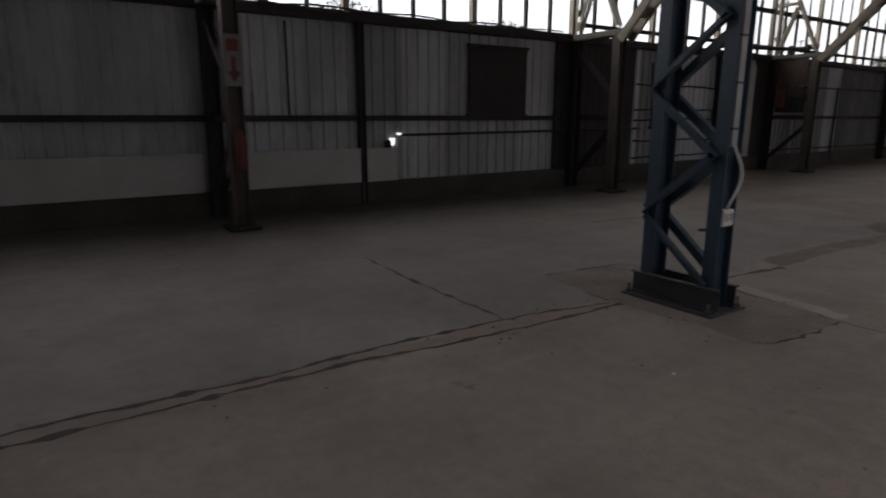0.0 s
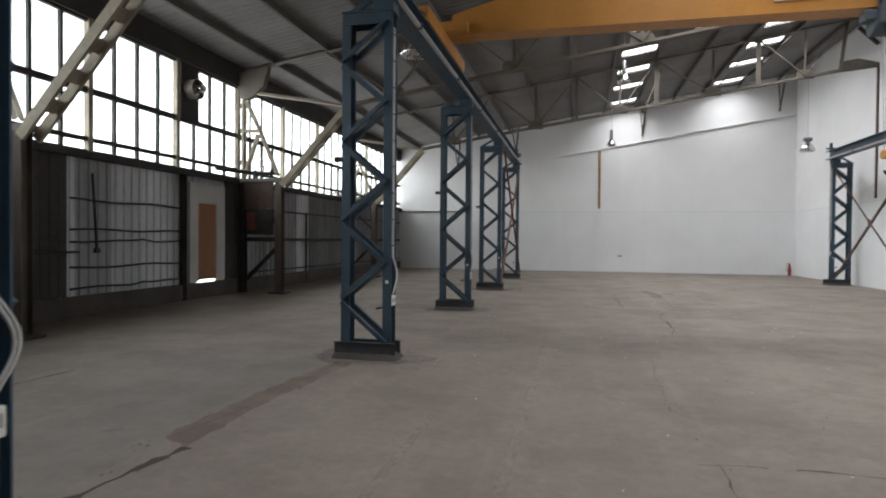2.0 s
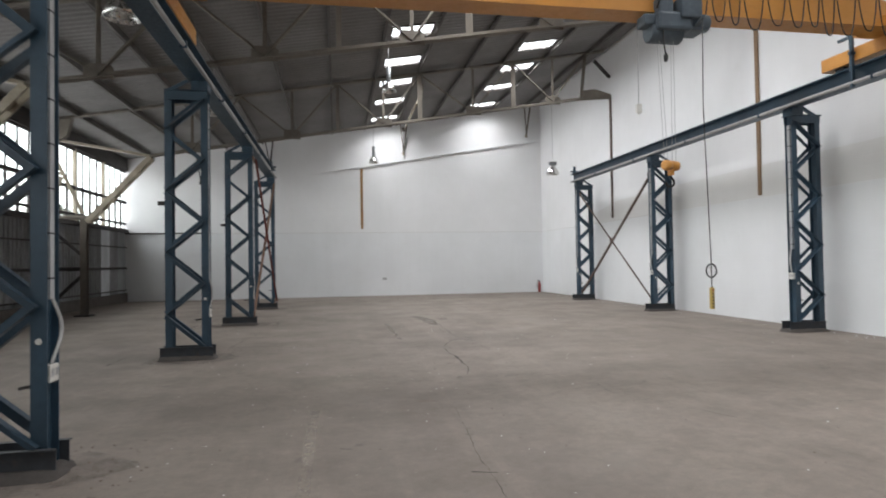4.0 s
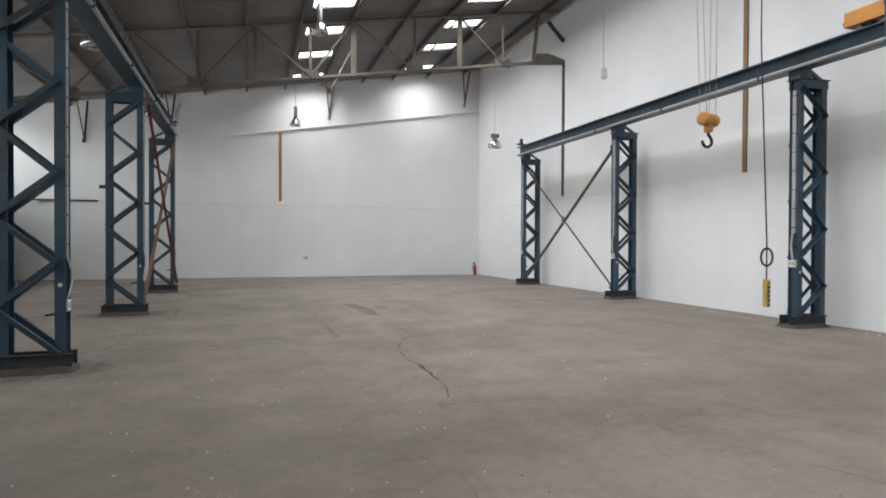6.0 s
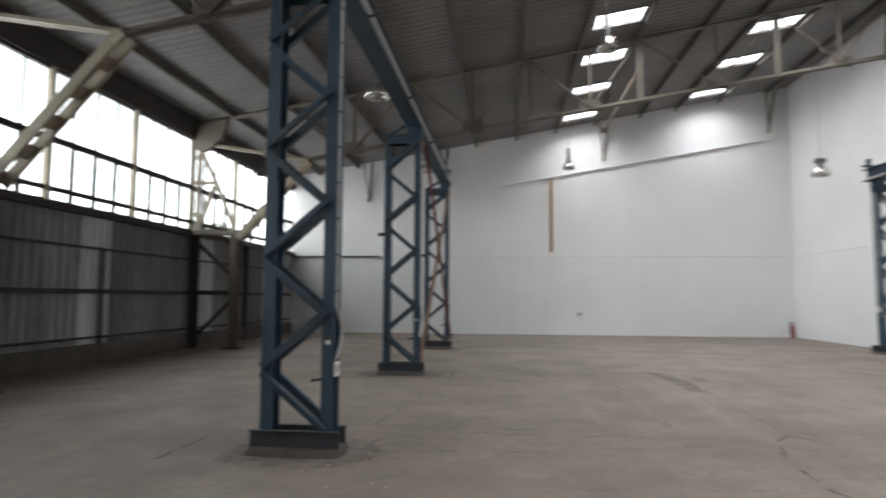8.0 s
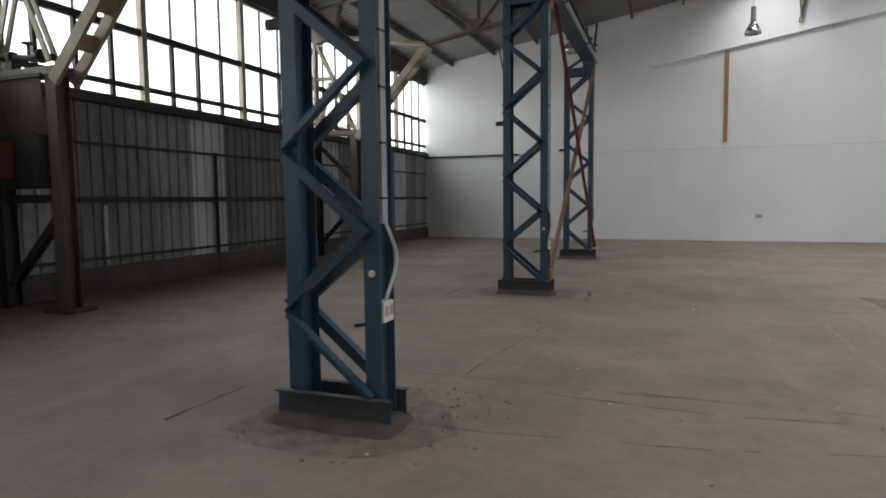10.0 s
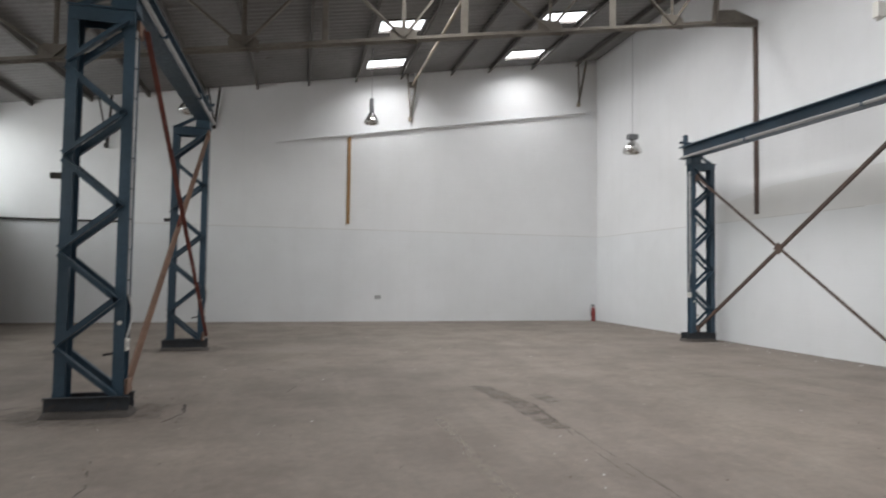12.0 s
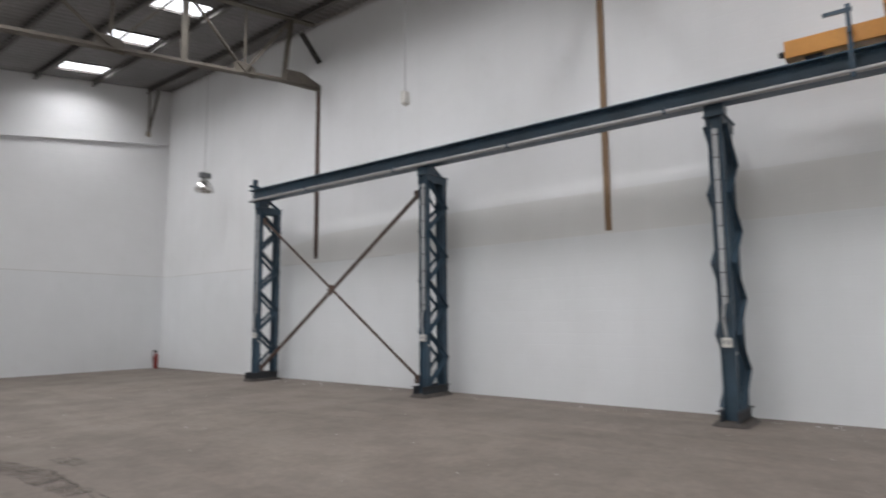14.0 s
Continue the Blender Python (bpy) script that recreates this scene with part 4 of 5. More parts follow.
def steel_column(m, side, off, zb, wide=0.0, disc=True, grouted=True):
    """Two I-section uprights, laced on both faces. side: +1 when the inner upright is at +x; off: how far the base lies to that side."""
    c = thing("steel_column", "blue-grey painted lattice steel column on a bolted base", "steel column", "crane columns", m=m)
    H, W2, D = 4.74, 0.29, 0.21
    for s in (-1, 1):
        bm = B()
        sec = isec(0.122, D, 0.012, 0.01)
        xu = s * W2 - (wide if s < 0 else 0.0)
        prism(bm, sec, Matrix.Translation((xu, 0, 0.02)), Matrix.Translation((xu, 0, H)))
        part("upright", bm, BLUE, c)
    zs = [0.25 + 0.545 * k for k in range(9)]
    for f in (-1, 1):
        for k in range(8):
            a, b = ((0.3, -0.32 - wide) if k % 2 == 0 else (-0.32 - wide, 0.3))
            a, b = (a, b) if side > 0 else (-a, -b)
            bm = B()
            m0, m1 = along((a, f * (D / 2 + 0.006), zs[k]), (b, f * (D / 2 + 0.006), zs[k + 1]), (0, f, 0))
            prism(bm, ell(0.075, 0.07, 0.008) if f < 0 else [(-u, v) for u, v in ell(0.075, 0.07, 0.008)], m0, m1)
            part("lacing_bar", bm, BLUE, c)
    x0, x1 = side * off - 0.44, side * off + 0.44
    for f in (-1, 1):
        bm = B()
        m0, m1 = along((x0, f * (D / 2 + 0.06), 0.125), (x1, f * (D / 2 + 0.06), 0.125), (0, 0, 1))
        prism(bm, [(f * (u - 0.05), v) for u, v in csec(0.06, 0.2, 0.012)], m0, m1)
        part("base_channel", bm, BLUE_BASE, c, "grimy dark base channel")
    if grouted:
        # plate and bolts lie buried in a grimy hump of grout
        rnd = random.Random(77)
        bm = B()
        xm, rings = (x0 + x1) / 2, []
        for hx, hy, z in ((0.485, 0.265, 0.0), (0.465, 0.245, 0.035), (0.44, 0.215, 0.06), (0.4, 0.18, 0.065)):
            ring = []
            for k in range(36):
                t = 2 * math.pi * k / 36
                c_, s_ = math.cos(t), math.sin(t)
                q = 1.0 / max(abs(c_), abs(s_)) ** 0.8
                j = 1 + rnd.uniform(-0.035, 0.035) * (z < 0.05)
                ring.append(bm.verts.new((xm + hx * q * c_ * j, hy * q * s_ * j, z + (rnd.uniform(-0.006, 0.006) if z else 0))))
            rings.append(ring)
        for p, q in zip(rings, rings[1:]):
            for k in range(36):
                bm.faces.new((p[k], p[(k + 1) % 36], q[(k + 1) % 36], q[k])).smooth = True
        bm.faces.new(rings[-1])
        part("grout_hump", bm, GROUT, c, "dark grimy hump of grout")
    else:
        bm = B()
        cuboid(bm, (x0 - 0.025, -0.26, 0.0), (x1 + 0.025, 0.26, 0.022), 0.004)
        part("base_plate", bm, BLUE_BASE, c)
        for x in (x0 + 0.03, x1 - 0.03):
            for y in (-0.22, 0.22):
                bm = B()
                lathe(bm, [(0.028, 0.02), (0.028, 0.05), (0.014, 0.051), (0.014, 0.11)], Matrix.Translation((x, y, 0)), 6)
                part("anchor_bolt", bm, DARK, c)
    bm = B()
    cuboid(bm, (-0.37, -0.16, H), (0.37, 0.16, H + 0.02), 0.003)
    part("cap_plate", bm, BLUE, c)
    for f in (-1, 1):
        bm = B()
        cuboid(bm, (-0.345, f * 0.122 - 0.008, H - 0.16), (0.345, f * 0.122 + 0.008, H - 0.002))
        part("head_plate", bm, BLUE, c)
    bm = B()
    cuboid(bm, (side * 0.22 - 0.14, -0.14, H + 0.02), (side * 0.22 + 0.14, 0.14, H + 0.18), 0.006)
    part("packing", bm, BLUE, c)
    bm = B()
    bar(bm, (-side * 0.34, 0, H + 0.02), (side * 0.05, 0, H + 0.24), rect(0.06, 0.06))
    part("strut", bm, BLUE, c)
    # socket box, flexible conduits and trunking on the web of the inner upright
    xw, yc = side * (W2 + 0.006), (-0.015 if side > 0 else 0.01)
    bm = B()
    cuboid(bm, sorted2(xw, xw + side * 0.072, yc - 0.075, zb, 0), sorted2(xw, xw + side * 0.072, yc + 0.075, zb + 0.14, 1), 0.008)
    box = part("socket_box", bm, PLASTIC, c, "off-white double socket box")
    xf = xw + side * 0.072
    for dy in (-0.035, 0.035):
        bm = B()
        cuboid(bm, sorted2(xf, xf + side * 0.004, yc + dy - 0.022, zb + 0.045, 0), sorted2(xf, xf + side * 0.004, yc + dy + 0.022, zb + 0.11, 1), 0.0015)
        part("socket", bm, GREYPLASTIC, box)
    for dy in (-0.014, 0.014):
        bm = B()
        tube(bm, [(xw + side * (0.05 + 0.02 * math.sin(math.pi * k / 12)), yc + dy + (0.13 if side > 0 else 0.02) * math.sin(math.pi * k / 12) ** 1.5, zb + 0.14 + 0.55 * k / 12) for k in range(13)], 0.009, 7)
        part("conduit", bm, CONDUIT, c)
    bm = B()
    cuboid(bm, sorted2(xw, xw + side * 0.06, yc - 0.05, zb + 0.66, 0), sorted2(xw, xw + side * 0.06, yc + 0.03, H - 0.2, 1), 0.005)
    trunk = part("trunking", bm, TRUNK, c, "pale grey cable trunking")
    for k in range(9):
        bm = B()
        cuboid(bm, sorted2(xw, xw + side * 0.063, yc - 0.053, 1.55 + 0.36 * k, 0), sorted2(xw, xw + side * 0.063, yc + 0.033, 1.565 + 0.36 * k, 1))
        part("cable_tie", bm, BLACK, trunk)
    if disc:
        bm = B()
        lathe(bm, [(0.026, 0.0), (0.026, 0.006), (0.018, 0.009)], Matrix.Translation((side * W2, -D / 2, 1.06)) @ pose(0, 0, 0, 90), 12)
        part("tag_disc", bm, PLASTIC, c, "small pale round tag")
    if side > 0:
        bm = B()
        xp = -(W2 + wide + 0.055)
        cuboid(bm, (xp - 0.13, -0.09, 2.715), (xp, -0.05, 2.785), 0.006)
        part("bracket", bm, DARK, c)
    bm = B()
    tube(bm, [(side * (W2 - 0.07), 0.0, 0.7), (side * (W2 - 0.19), 0.0, 0.68)], 0.014, 6)
    part("peg", bm, DARK, c)
    return c


XL_COL, XR_COL = -3.02, 9.79
steel_column(pose(XL_COL, 4.1, 0), 1, -0.02, 0.755, wide=0.05, disc=False, grouted=False)
left_col = steel_column(pose(XL_COL, 9.95, 0), 1, -0.02, 0.73, wide=0.025)
for y, dx in ((15.93, 0.03), (21.93, 0.0), (27.92, 0.0), (-1.9, 0.0), (-7.9, 0.0)):
    copy_thing(left_col, pose(XL_COL + dx, y, 0))
right_col = steel_column(pose(XR_COL, 28.26, 0), -1, 0.09, 1.15)
for y in (22.27, 16.3, 10.3, 4.3, -1.7):
    copy_thing(right_col, pose(XR_COL, y, 0))

# ---- crane runway beams ----
for xb, y1 in ((-2.81, 28.3), (9.5, 28.6)):
    r = thing("crane_runway_beam", "blue-grey steel runway beam with rail on top of the columns", "runway beam", "runway beams")
    bm = B()
    bar(bm, (xb, Y_BACK, 5.09), (xb, y1, 5.09), isec(0.3, 0.34, 0.022, 0.014))
    part("beam", bm, BLUE, r)
    bm = B()
    cuboid(bm, (xb - 0.025, Y_BACK, 5.26), (xb + 0.025, y1 - 0.1, 5.31), 0.008)
    part("rail", bm, DARK, r)
    bm = B()
    cuboid(bm, (xb - 0.05, y1 - 0.14, 5.26), (xb + 0.05, y1 - 0.04, 5.58), 0.008)
    cuboid(bm, (xb - 0.18, y1 - 0.11, 5.34), (xb + 0.18, y1 - 0.07, 5.4), 0.005)
    part("end_stop", bm, BLUE, r)
    s = 1 if xb < 0 else -1
    bm = B()
    tube(bm, [(xb + s * 0.2, Y_BACK, 4.93), (xb + s * 0.2, y1 - 0.2, 4.93)], 0.035, 10)
    part("conductor_pipe", bm, GREYPLASTIC, r, "pale grey conductor tube")
    y = -7.0
    while y < y1 - 1:
        bm = B()
        cuboid(bm, (xb + s * 0.2 - 0.05, y - 0.02, 4.88), (xb + s * 0.2 + 0.05, y + 0.02, 4.99), 0.005)
        part("hanger", bm, BLUE, r)
        y += 3.0


# ---- X bracing ----
def cross_brace(x, ya, yb, z0, z1, mat_up, mat_dn, label):
    c = thing("cross_brace", label, "bracing", "cross bracing")
    for p, q, mat, o in (((ya, z0), (yb, z1), mat_up, -0.035), ((ya, z1), (yb, z0), mat_dn, 0.035)):
        bm = B()
        bar(bm, (x + o, p[0], p[1]), (x + o, q[0], q[1]), ell(0.065, 0.065, 0.009), (1, 0, 0))
        part("diagonal", bm, mat, c)
    ym, zm = (ya + yb) / 2, (z0 + z1) / 2
    bm = B()
    plate(bm, [(ym - 0.14, zm), (ym, zm - 0.14), (ym + 0.14, zm), (ym, zm + 0.14)], "x", x - 0.02, 0.02)
    part("centre_plate", bm, mat_dn, c)
    for y, z in ((ya, z0), (yb, z1), (ya, z1), (yb, z0)):
        bm = B()
        cuboid(bm, (x - 0.02, y - 0.1, z - 0.09), (x + 0.02, y + 0.1, z + 0.09), 0.006)
        part("end_plate", bm, mat_up, c)
    return c


cross_brace(-2.67, 22.05, 27.8, 0.3, 4.6, BROWN, RUST, "red-oxide and brown steel X bracing between two columns")
cross_brace(9.56, 22.5, 28.12, 0.34, 4.36, UMBER, UMBER, "rusty brown steel X bracing with a centre plate")

# ---- travelling crane ----
crane = thing("bridge_crane", "orange-yellow box-girder travelling crane with hoist", "bridge crane")
YG = 13.5
bm = B()
plate(bm, [(-2.62, 5.63), (9.3, 5.63), (9.3, 6.0), (8.0, 6.36), (-1.3, 6.36), (-2.62, 6.0)], "y", YG - 0.02, 0.36)
part("girder", bm, YELLOW, crane)
bm = B()
cuboid(bm, (-2.5, YG - 0.07, 5.6), (9.2, YG + 0.39, 5.628))
part("girder_flange", bm, YELLOW, crane)
for x in (-2.83, 9.5):
    bm = B()
    cuboid(bm, (x - 0.13, YG - 1.55, 5.36), (x + 0.13, YG + 1.76, 5.62), 0.012)
    car = part("end_carriage", bm, YELLOW, crane)
    for y in (YG - 1.2, YG + 1.4):
        bm = B()
        lathe(bm, [(0.13, -0.05), (0.15, -0.048), (0.15, -0.03), (0.125, -0.028), (0.125, 0.03), (0.15, 0.032), (0.15, 0.05)], Matrix.Translation((x, y, 5.435)) @ pose(0, 0, 0, 0, 90, 0), 18)
        part("wheel", bm, DARK, car)
    for y in (YG - 1.6, YG + 1.8):
        bm = B()
        lathe(bm, [(0.04, -0.05), (0.05, 0.0), (0.04, 0.06)], Matrix.Translation((x, y, 5.47)) @ pose(0, 0, 0, 90), 12)
        part("buffer", bm, BLACK, car)
    bm = B()
    cuboid(bm, (x - 0.16 if x < 0 else x - 0.55, YG - 0.25, 5.62), (x + 0.55 if x < 0 else x + 0.16, YG + 0.55, 5.8), 0.01)
    part("carriage_bracket", bm, YELLOW, crane)
bm = B()
cuboid(bm, (3.08, YG - 0.045, 5.82), (3.86, YG - 0.021, 6.21), 0.002)
sign = part("capacity_sign", bm, PLASTIC, crane, "white capacity sign with two lines of faded lettering")
for z, gaps in ((6.14, ((3.14, 3.36), (3.41, 3.8))), (5.99, ((3.22, 3.4), (3.44, 3.48), (3.52, 3.72)))):
    for a, b in gaps:
        bm = B()
        cuboid(bm, (a, YG - 0.05, z - 0.025), (b, YG - 0.0455, z + 0.025))
        part("lettering_bar", bm, GREYPLASTIC, sign)
hoist = part("hoist_body", (lambda b: (cuboid(b, (4.62, YG - 0.26, 5.27), (5.22, YG + 0.28, 5.56), 0.05), b)[1])(B()), HOIST, crane, "blue-grey hoist body")
for lo, hi in (((4.66, YG - 0.2, 5.5), (4.92, YG - 0.02, 5.8)), ((5.0, YG - 0.3, 5.45), (5.36, YG - 0.03, 5.8)), ((5.2, YG - 0.2, 5.3), (5.5, YG + 0.2, 5.5)), ((4.44, YG - 0.16, 5.36), (4.64, YG + 0.12, 5.54))):
    bm = B()
    cuboid(bm, lo, hi, 0.03)
    part("hoist_housing", bm, HOIST, hoist)
bm = B()
lathe(bm, [(0.15, -0.28), (0.17, -0.26), (0.17, 0.26), (0.15, 0.28)], Matrix.Translation((4.85, YG, 5.29)) @ pose(0, 0, 0, 0, 90, 0), 18)
part("rope_drum", bm, HOIST, hoist)
bm = B()
lathe(bm, [(0.12, -0.2), (0.14, -0.18), (0.14, 0.18), (0.12, 0.2)], Matrix.Translation((5.36, YG - 0.1, 5.44)) @ pose(0, 0, 0, 0, 90, 0), 16)
part("motor", bm, HOIST, hoist)
for x, y in ((4.63, YG - 0.06), (4.67, YG + 0.08), (4.88, YG - 0.06), (4.92, YG + 0.08)):
    bm = B()
    tube(bm, [(x + 0.1, y, 5.3), (4.92 + (x - 4.78) * 0.55, y, 3.18)], 0.004, 5)
    part("wire_rope", bm, GREYPLASTIC, hoist)
bm = B()
tube(bm, [(4.72, YG - 0.2, 5.3), (4.74, YG - 0.2, 4.98), (4.76, YG - 0.2, 4.86)], 0.012, 6)
lathe(bm, [(0.02, 0.0), (0.035, 0.03), (0.035, 0.1), (0.015, 0.14)], Matrix.Translation((4.76, YG - 0.2, 4.76)), 10)
part("limit_switch", bm, BLACK, hoist)
bm = B()
bar(bm, (5.3, YG - 0.2, 5.36), (5.18, 12.92, 5.36), rect(0.05, 0.04))
part("cable_arm", bm, HOIST, hoist)
bm = B()
bar(bm, (9.3, 14.45, 4.84), (9.3, 14.45, 5.9), rect(0.06, 0.06))
bar(bm, (9.36, 14.45, 5.5), (9.24, 14.45, 5.5), rect(0.06, 0.06))
bar(bm, (9.3, 14.4, 5.82), (9.3, 14.75, 5.82), rect(0.05, 0.05))
part("collector_arm", bm, BLUE, crane)
block = thing("hook_block", "yellow hook block with black lifting hook on ropes", "hook block")
bm = B()
lathe(bm, [(0.06, -0.19), (0.105, -0.17), (0.105, -0.05), (0.085, -0.045), (0.085, 0.045), (0.1, 0.05), (0.1, 0.17), (0.06, 0.19)], Matrix.Translation((4.92, YG, 3.14)) @ pose(0, 0, 0, 0, 90, 20) @ Matrix.Scale(0.8, 4), 18)
part("sheave_casing", bm, YELLOW, block)
bm = B()
cuboid(bm, (4.88, YG - 0.045, 2.98), (4.96, YG + 0.045, 3.1), 0.02)
part("crosshead", bm, YELLOW, block)
bm = B()
hk = [(4.92, YG, 3.0), (4.92, YG, 2.95), (4.95, YG, 2.92)] + [(4.9 + 0.07 * math.cos(a), YG, 2.87 + 0.07 * math.sin(a)) for a in [0.6 - 0.35 * k for k in range(12)]]
tube(bm, hk, 0.019, 8)
part("hook", bm, BLACK, block)
# pendant control
pend = thing("pendant_control", "yellow pendant control on a long black cable with a loop", "pendant control")
px, py = 5.1, 12.77
bm = B()
tube(bm, [(5.18, 12.95, 5.34), (5.12, 12.9, 4.0), (px, py, 1.6), (px, py, 1.19)], 0.008, 7)
part("cable", bm, BLACK, pend)
bm = B()
tube(bm, [(px + 0.085 * math.sin(2 * math.pi * k / 20), py, 1.45 + 0.1 * math.cos(2 * math.pi * k / 20)) for k in range(21)], 0.012, 7)
part("cable_loop", bm, BLACK, pend)
bm = B()
cuboid(bm, (px - 0.028, py - 0.03, 0.88), (px + 0.028, py + 0.03, 1.2), 0.013)
body = part("control_box", bm, PALEYELLOW, pend)
for k in range(6):
    bm = B()
    lathe(bm, [(0.014, 0), (0.012, 0.014)], Matrix.Translation((px, py - 0.03, 1.16 - 0.05 * k)) @ pose(0, 0, 0, 90), 10)
    part("push_button", bm, BLACK if k else REDP, body)
# festoon cable
fest = thing("festoon_cable", "black festoon cable hanging in loops from the crane girder", "cable")
bm = B()
cuboid(bm, (5.0, YG - 0.16, 6.34), (9.2, YG - 0.1, 6.39), 0.004)
part("track", bm, GREYPLASTIC, fest)
bm = B()
cuboid(bm, (4.72, YG - 0.22, 6.16), (5.1, YG - 0.03, 6.36), 0.01)
part("trolley", bm, GREYPLASTIC, fest)
x = 5.3
rnd = random.Random(4)
while x < 9.0:
    w, drop = rnd.uniform(0.24, 0.46), rnd.uniform(0.84, 1.0)
    bm = B()
    tube(bm, [(x + w * (k / 24 + 0.06 * math.sin(2 * math.pi * k / 24)), YG - 0.13 - 0.02 * math.sin(math.pi * k / 24), 6.34 - drop * (1 - abs(2 * k / 24 - 1) ** 4)) for k in range(25)], 0.011, 6)
    part("cable_loop", bm, BLACK, fest)
    bm = B()
    cuboid(bm, (x - 0.02, YG - 0.15, 6.28), (x + 0.02, YG - 0.09, 6.36), 0.004)
    part("cable_carrier", bm, BLACK, fest)
    x += w
bm = B()
tube(bm, [(5.2, YG - 0.15, 6.25), (4.95, YG - 0.25, 6.1), (4.75, YG - 0.25, 5.95), (4.62, YG - 0.2, 5.6)], 0.015, 6)
tube(bm, [(5.25, YG - 0.15, 6.2), (4.98, YG - 0.25, 5.9), (4.8, YG - 0.25, 6.05), (4.66, YG - 0.2, 5.7)], 0.015, 6)
part("hoist_lead", bm, BLACK, fest)


# ---- hanging lamps ----
def high_bay(x, y, z, bare=False, wide=False):
    """z: lower rim of the reflector."""
    t = thing("high_bay_lamp", "high-bay lamp with a spun aluminium reflector on a cable" if not bare else "bare white lamp holder hanging on a long cable", "pendant lamp", "hall lamps")
    top = roof_z(x) - 0.02
    h = 0.32 if bare else 0.6 if wide else 0.8
    bm = B()
    tube(bm, [(x, y, top), (x, y, z + h)], 0.009, 6)
    part("cable", bm, GREYPLASTIC, t)
    if bare:
        bm = B()
        cuboid(bm, (x - 0.09, y - 0.06, z + 0.04), (x + 0.09, y + 0.06, z + h), 0.015)
        part("gear_box", bm, PLASTIC, t)
        bm = B()
        lathe(bm, [(0.04, 0.0), (0.05, 0.04)], Matrix.Translation((x, y, z)), 12)
        part("lamp_holder", bm, PLASTIC, t)
        return
    bm = B()
    if wide:
        cuboid(bm, (x - 0.17, y - 0.09, z + 0.44), (x + 0.17, y + 0.09, z + 0.6), 0.02)
    else:
        lathe(bm, [(0.03, 0.79), (0.07, 0.77), (0.07, 0.36), (0.065, 0.3)], Matrix.Translation((x, y, z)), 16)
    part("gear_housing", bm, STEELGREY, t)
    bm = B()
    if wide:
        lathe(bm, [(0.05, 0.45), (0.07, 0.42), (0.09, 0.36), (0.15, 0.32), (0.23, 0.24), (0.29, 0.12), (0.31, 0.0), (0.302, 0.0), (0.28, 0.12), (0.22, 0.23), (0.14, 0.31), (0.06, 0.34)], Matrix.Translation((x, y, z)), 28, False)
    else:
        lathe(bm, [(0.075, 0.31), (0.1, 0.29), (0.15, 0.22), (0.21, 0.1), (0.235, 0.0), (0.228, 0.0), (0.2, 0.1), (0.14, 0.21), (0.07, 0.28)], Matrix.Translation((x, y, z)), 24, False)
    part("reflector", bm, ALU, t)
    bm = B()
    lathe(bm, [(0.02, 0.28), (0.035, 0.2), (0.045, 0.12), (0.03, 0.07), (0.005, 0.06)], Matrix.Translation((x, y, z)), 12)
    part("bulb", bm, BULB, t)


for x, y, z in ((1.35, 32.56, 6.3), (9.65, 31.46, 5.68), (1.28, 23.4, 7.02), (-4.1, 16.0, 6.05), (-4.1, 24.2, 6.35), (-4.1, 33.6, 6.5)):
    high_bay(x, y, z, wide=x < 0 or x > 9)
high_bay(9.35, 22.69, 6.37, True)

# ---- things on the walls ----
ext = thing("fire_extinguisher", "red fire extinguisher standing in the corner by the end wall", "fire extinguisher")
bm = B()
lathe(bm, [(0.065, 0.0), (0.076, 0.015), (0.076, 0.4), (0.065, 0.47), (0.03, 0.53), (0.025, 0.56)], Matrix.Translation((10.1, 34.95, 0)), 18)
part("cylinder", bm, REDP, ext)
bm = B()
cuboid(bm, (10.07, 34.92, 0.56), (10.13, 34.98, 0.6), 0.008)
cuboid(bm, (9.98, 34.935, 0.6), (10.12, 34.965, 0.625), 0.006)
part("valve", bm, BLACK, ext)
bm = B()
tube(bm, [(10.07, 34.95, 0.58), (9.98, 34.94, 0.55), (9.96, 34.93, 0.4), (9.99, 34.9, 0.2)], 0.013, 7)
part("hose", bm, BLACK, ext)
sock = thing("wall_socket", "small grey socket on the white end wall", "socket")
bm = B()
cuboid(bm, (1.9, Y_END - 0.1, 0.8), (2.1, Y_END - 0.055, 0.92), 0.01)
part("socket_plate", bm, GREYPLASTIC, sock)

# white board panel with a veneered door in the side wall
door = thing("door_1", "white panel with an orange-brown door, daylight under it", "door", kind="structure")
bm = B()
cuboid(bm, (X_LEFT + 0.02, 16.0, 0.44), (X_LEFT + 0.1, 16.36, 3.12), 0.004)
cuboid(bm, (X_LEFT + 0.02, 17.18, 0.44), (X_LEFT + 0.1, 17.6, 3.12), 0.004)
cuboid(bm, (X_LEFT + 0.02, 16.36, 2.58), (X_LEFT + 0.1, 17.18, 3.12), 0.004)
part("surround", bm, BOARD, door, "white painted surround")
bm = B()
cuboid(bm, (X_LEFT + 0.03, 16.37, 0.5), (X_LEFT + 0.08, 17.17, 2.575), 0.004)
leaf = part("door_leaf", bm, DOORWOOD, door, "orange-brown veneered door leaf")
bm = B()
tube(bm, [(X_LEFT + 0.08, 16.45, 1.5), (X_LEFT + 0.13, 16.45, 1.5), (X_LEFT + 0.13, 16.56, 1.5)], 0.01, 6)
part("door_handle", bm, ALU, leaf)
bm = B()
cuboid(bm, (X_LEFT + 0.03, 16.37, 0.425), (X_LEFT + 0.06, 17.17, 0.497))
part("daylight_gap", bm, DAYLIGHT, door, "daylight in the gap under the leaf")
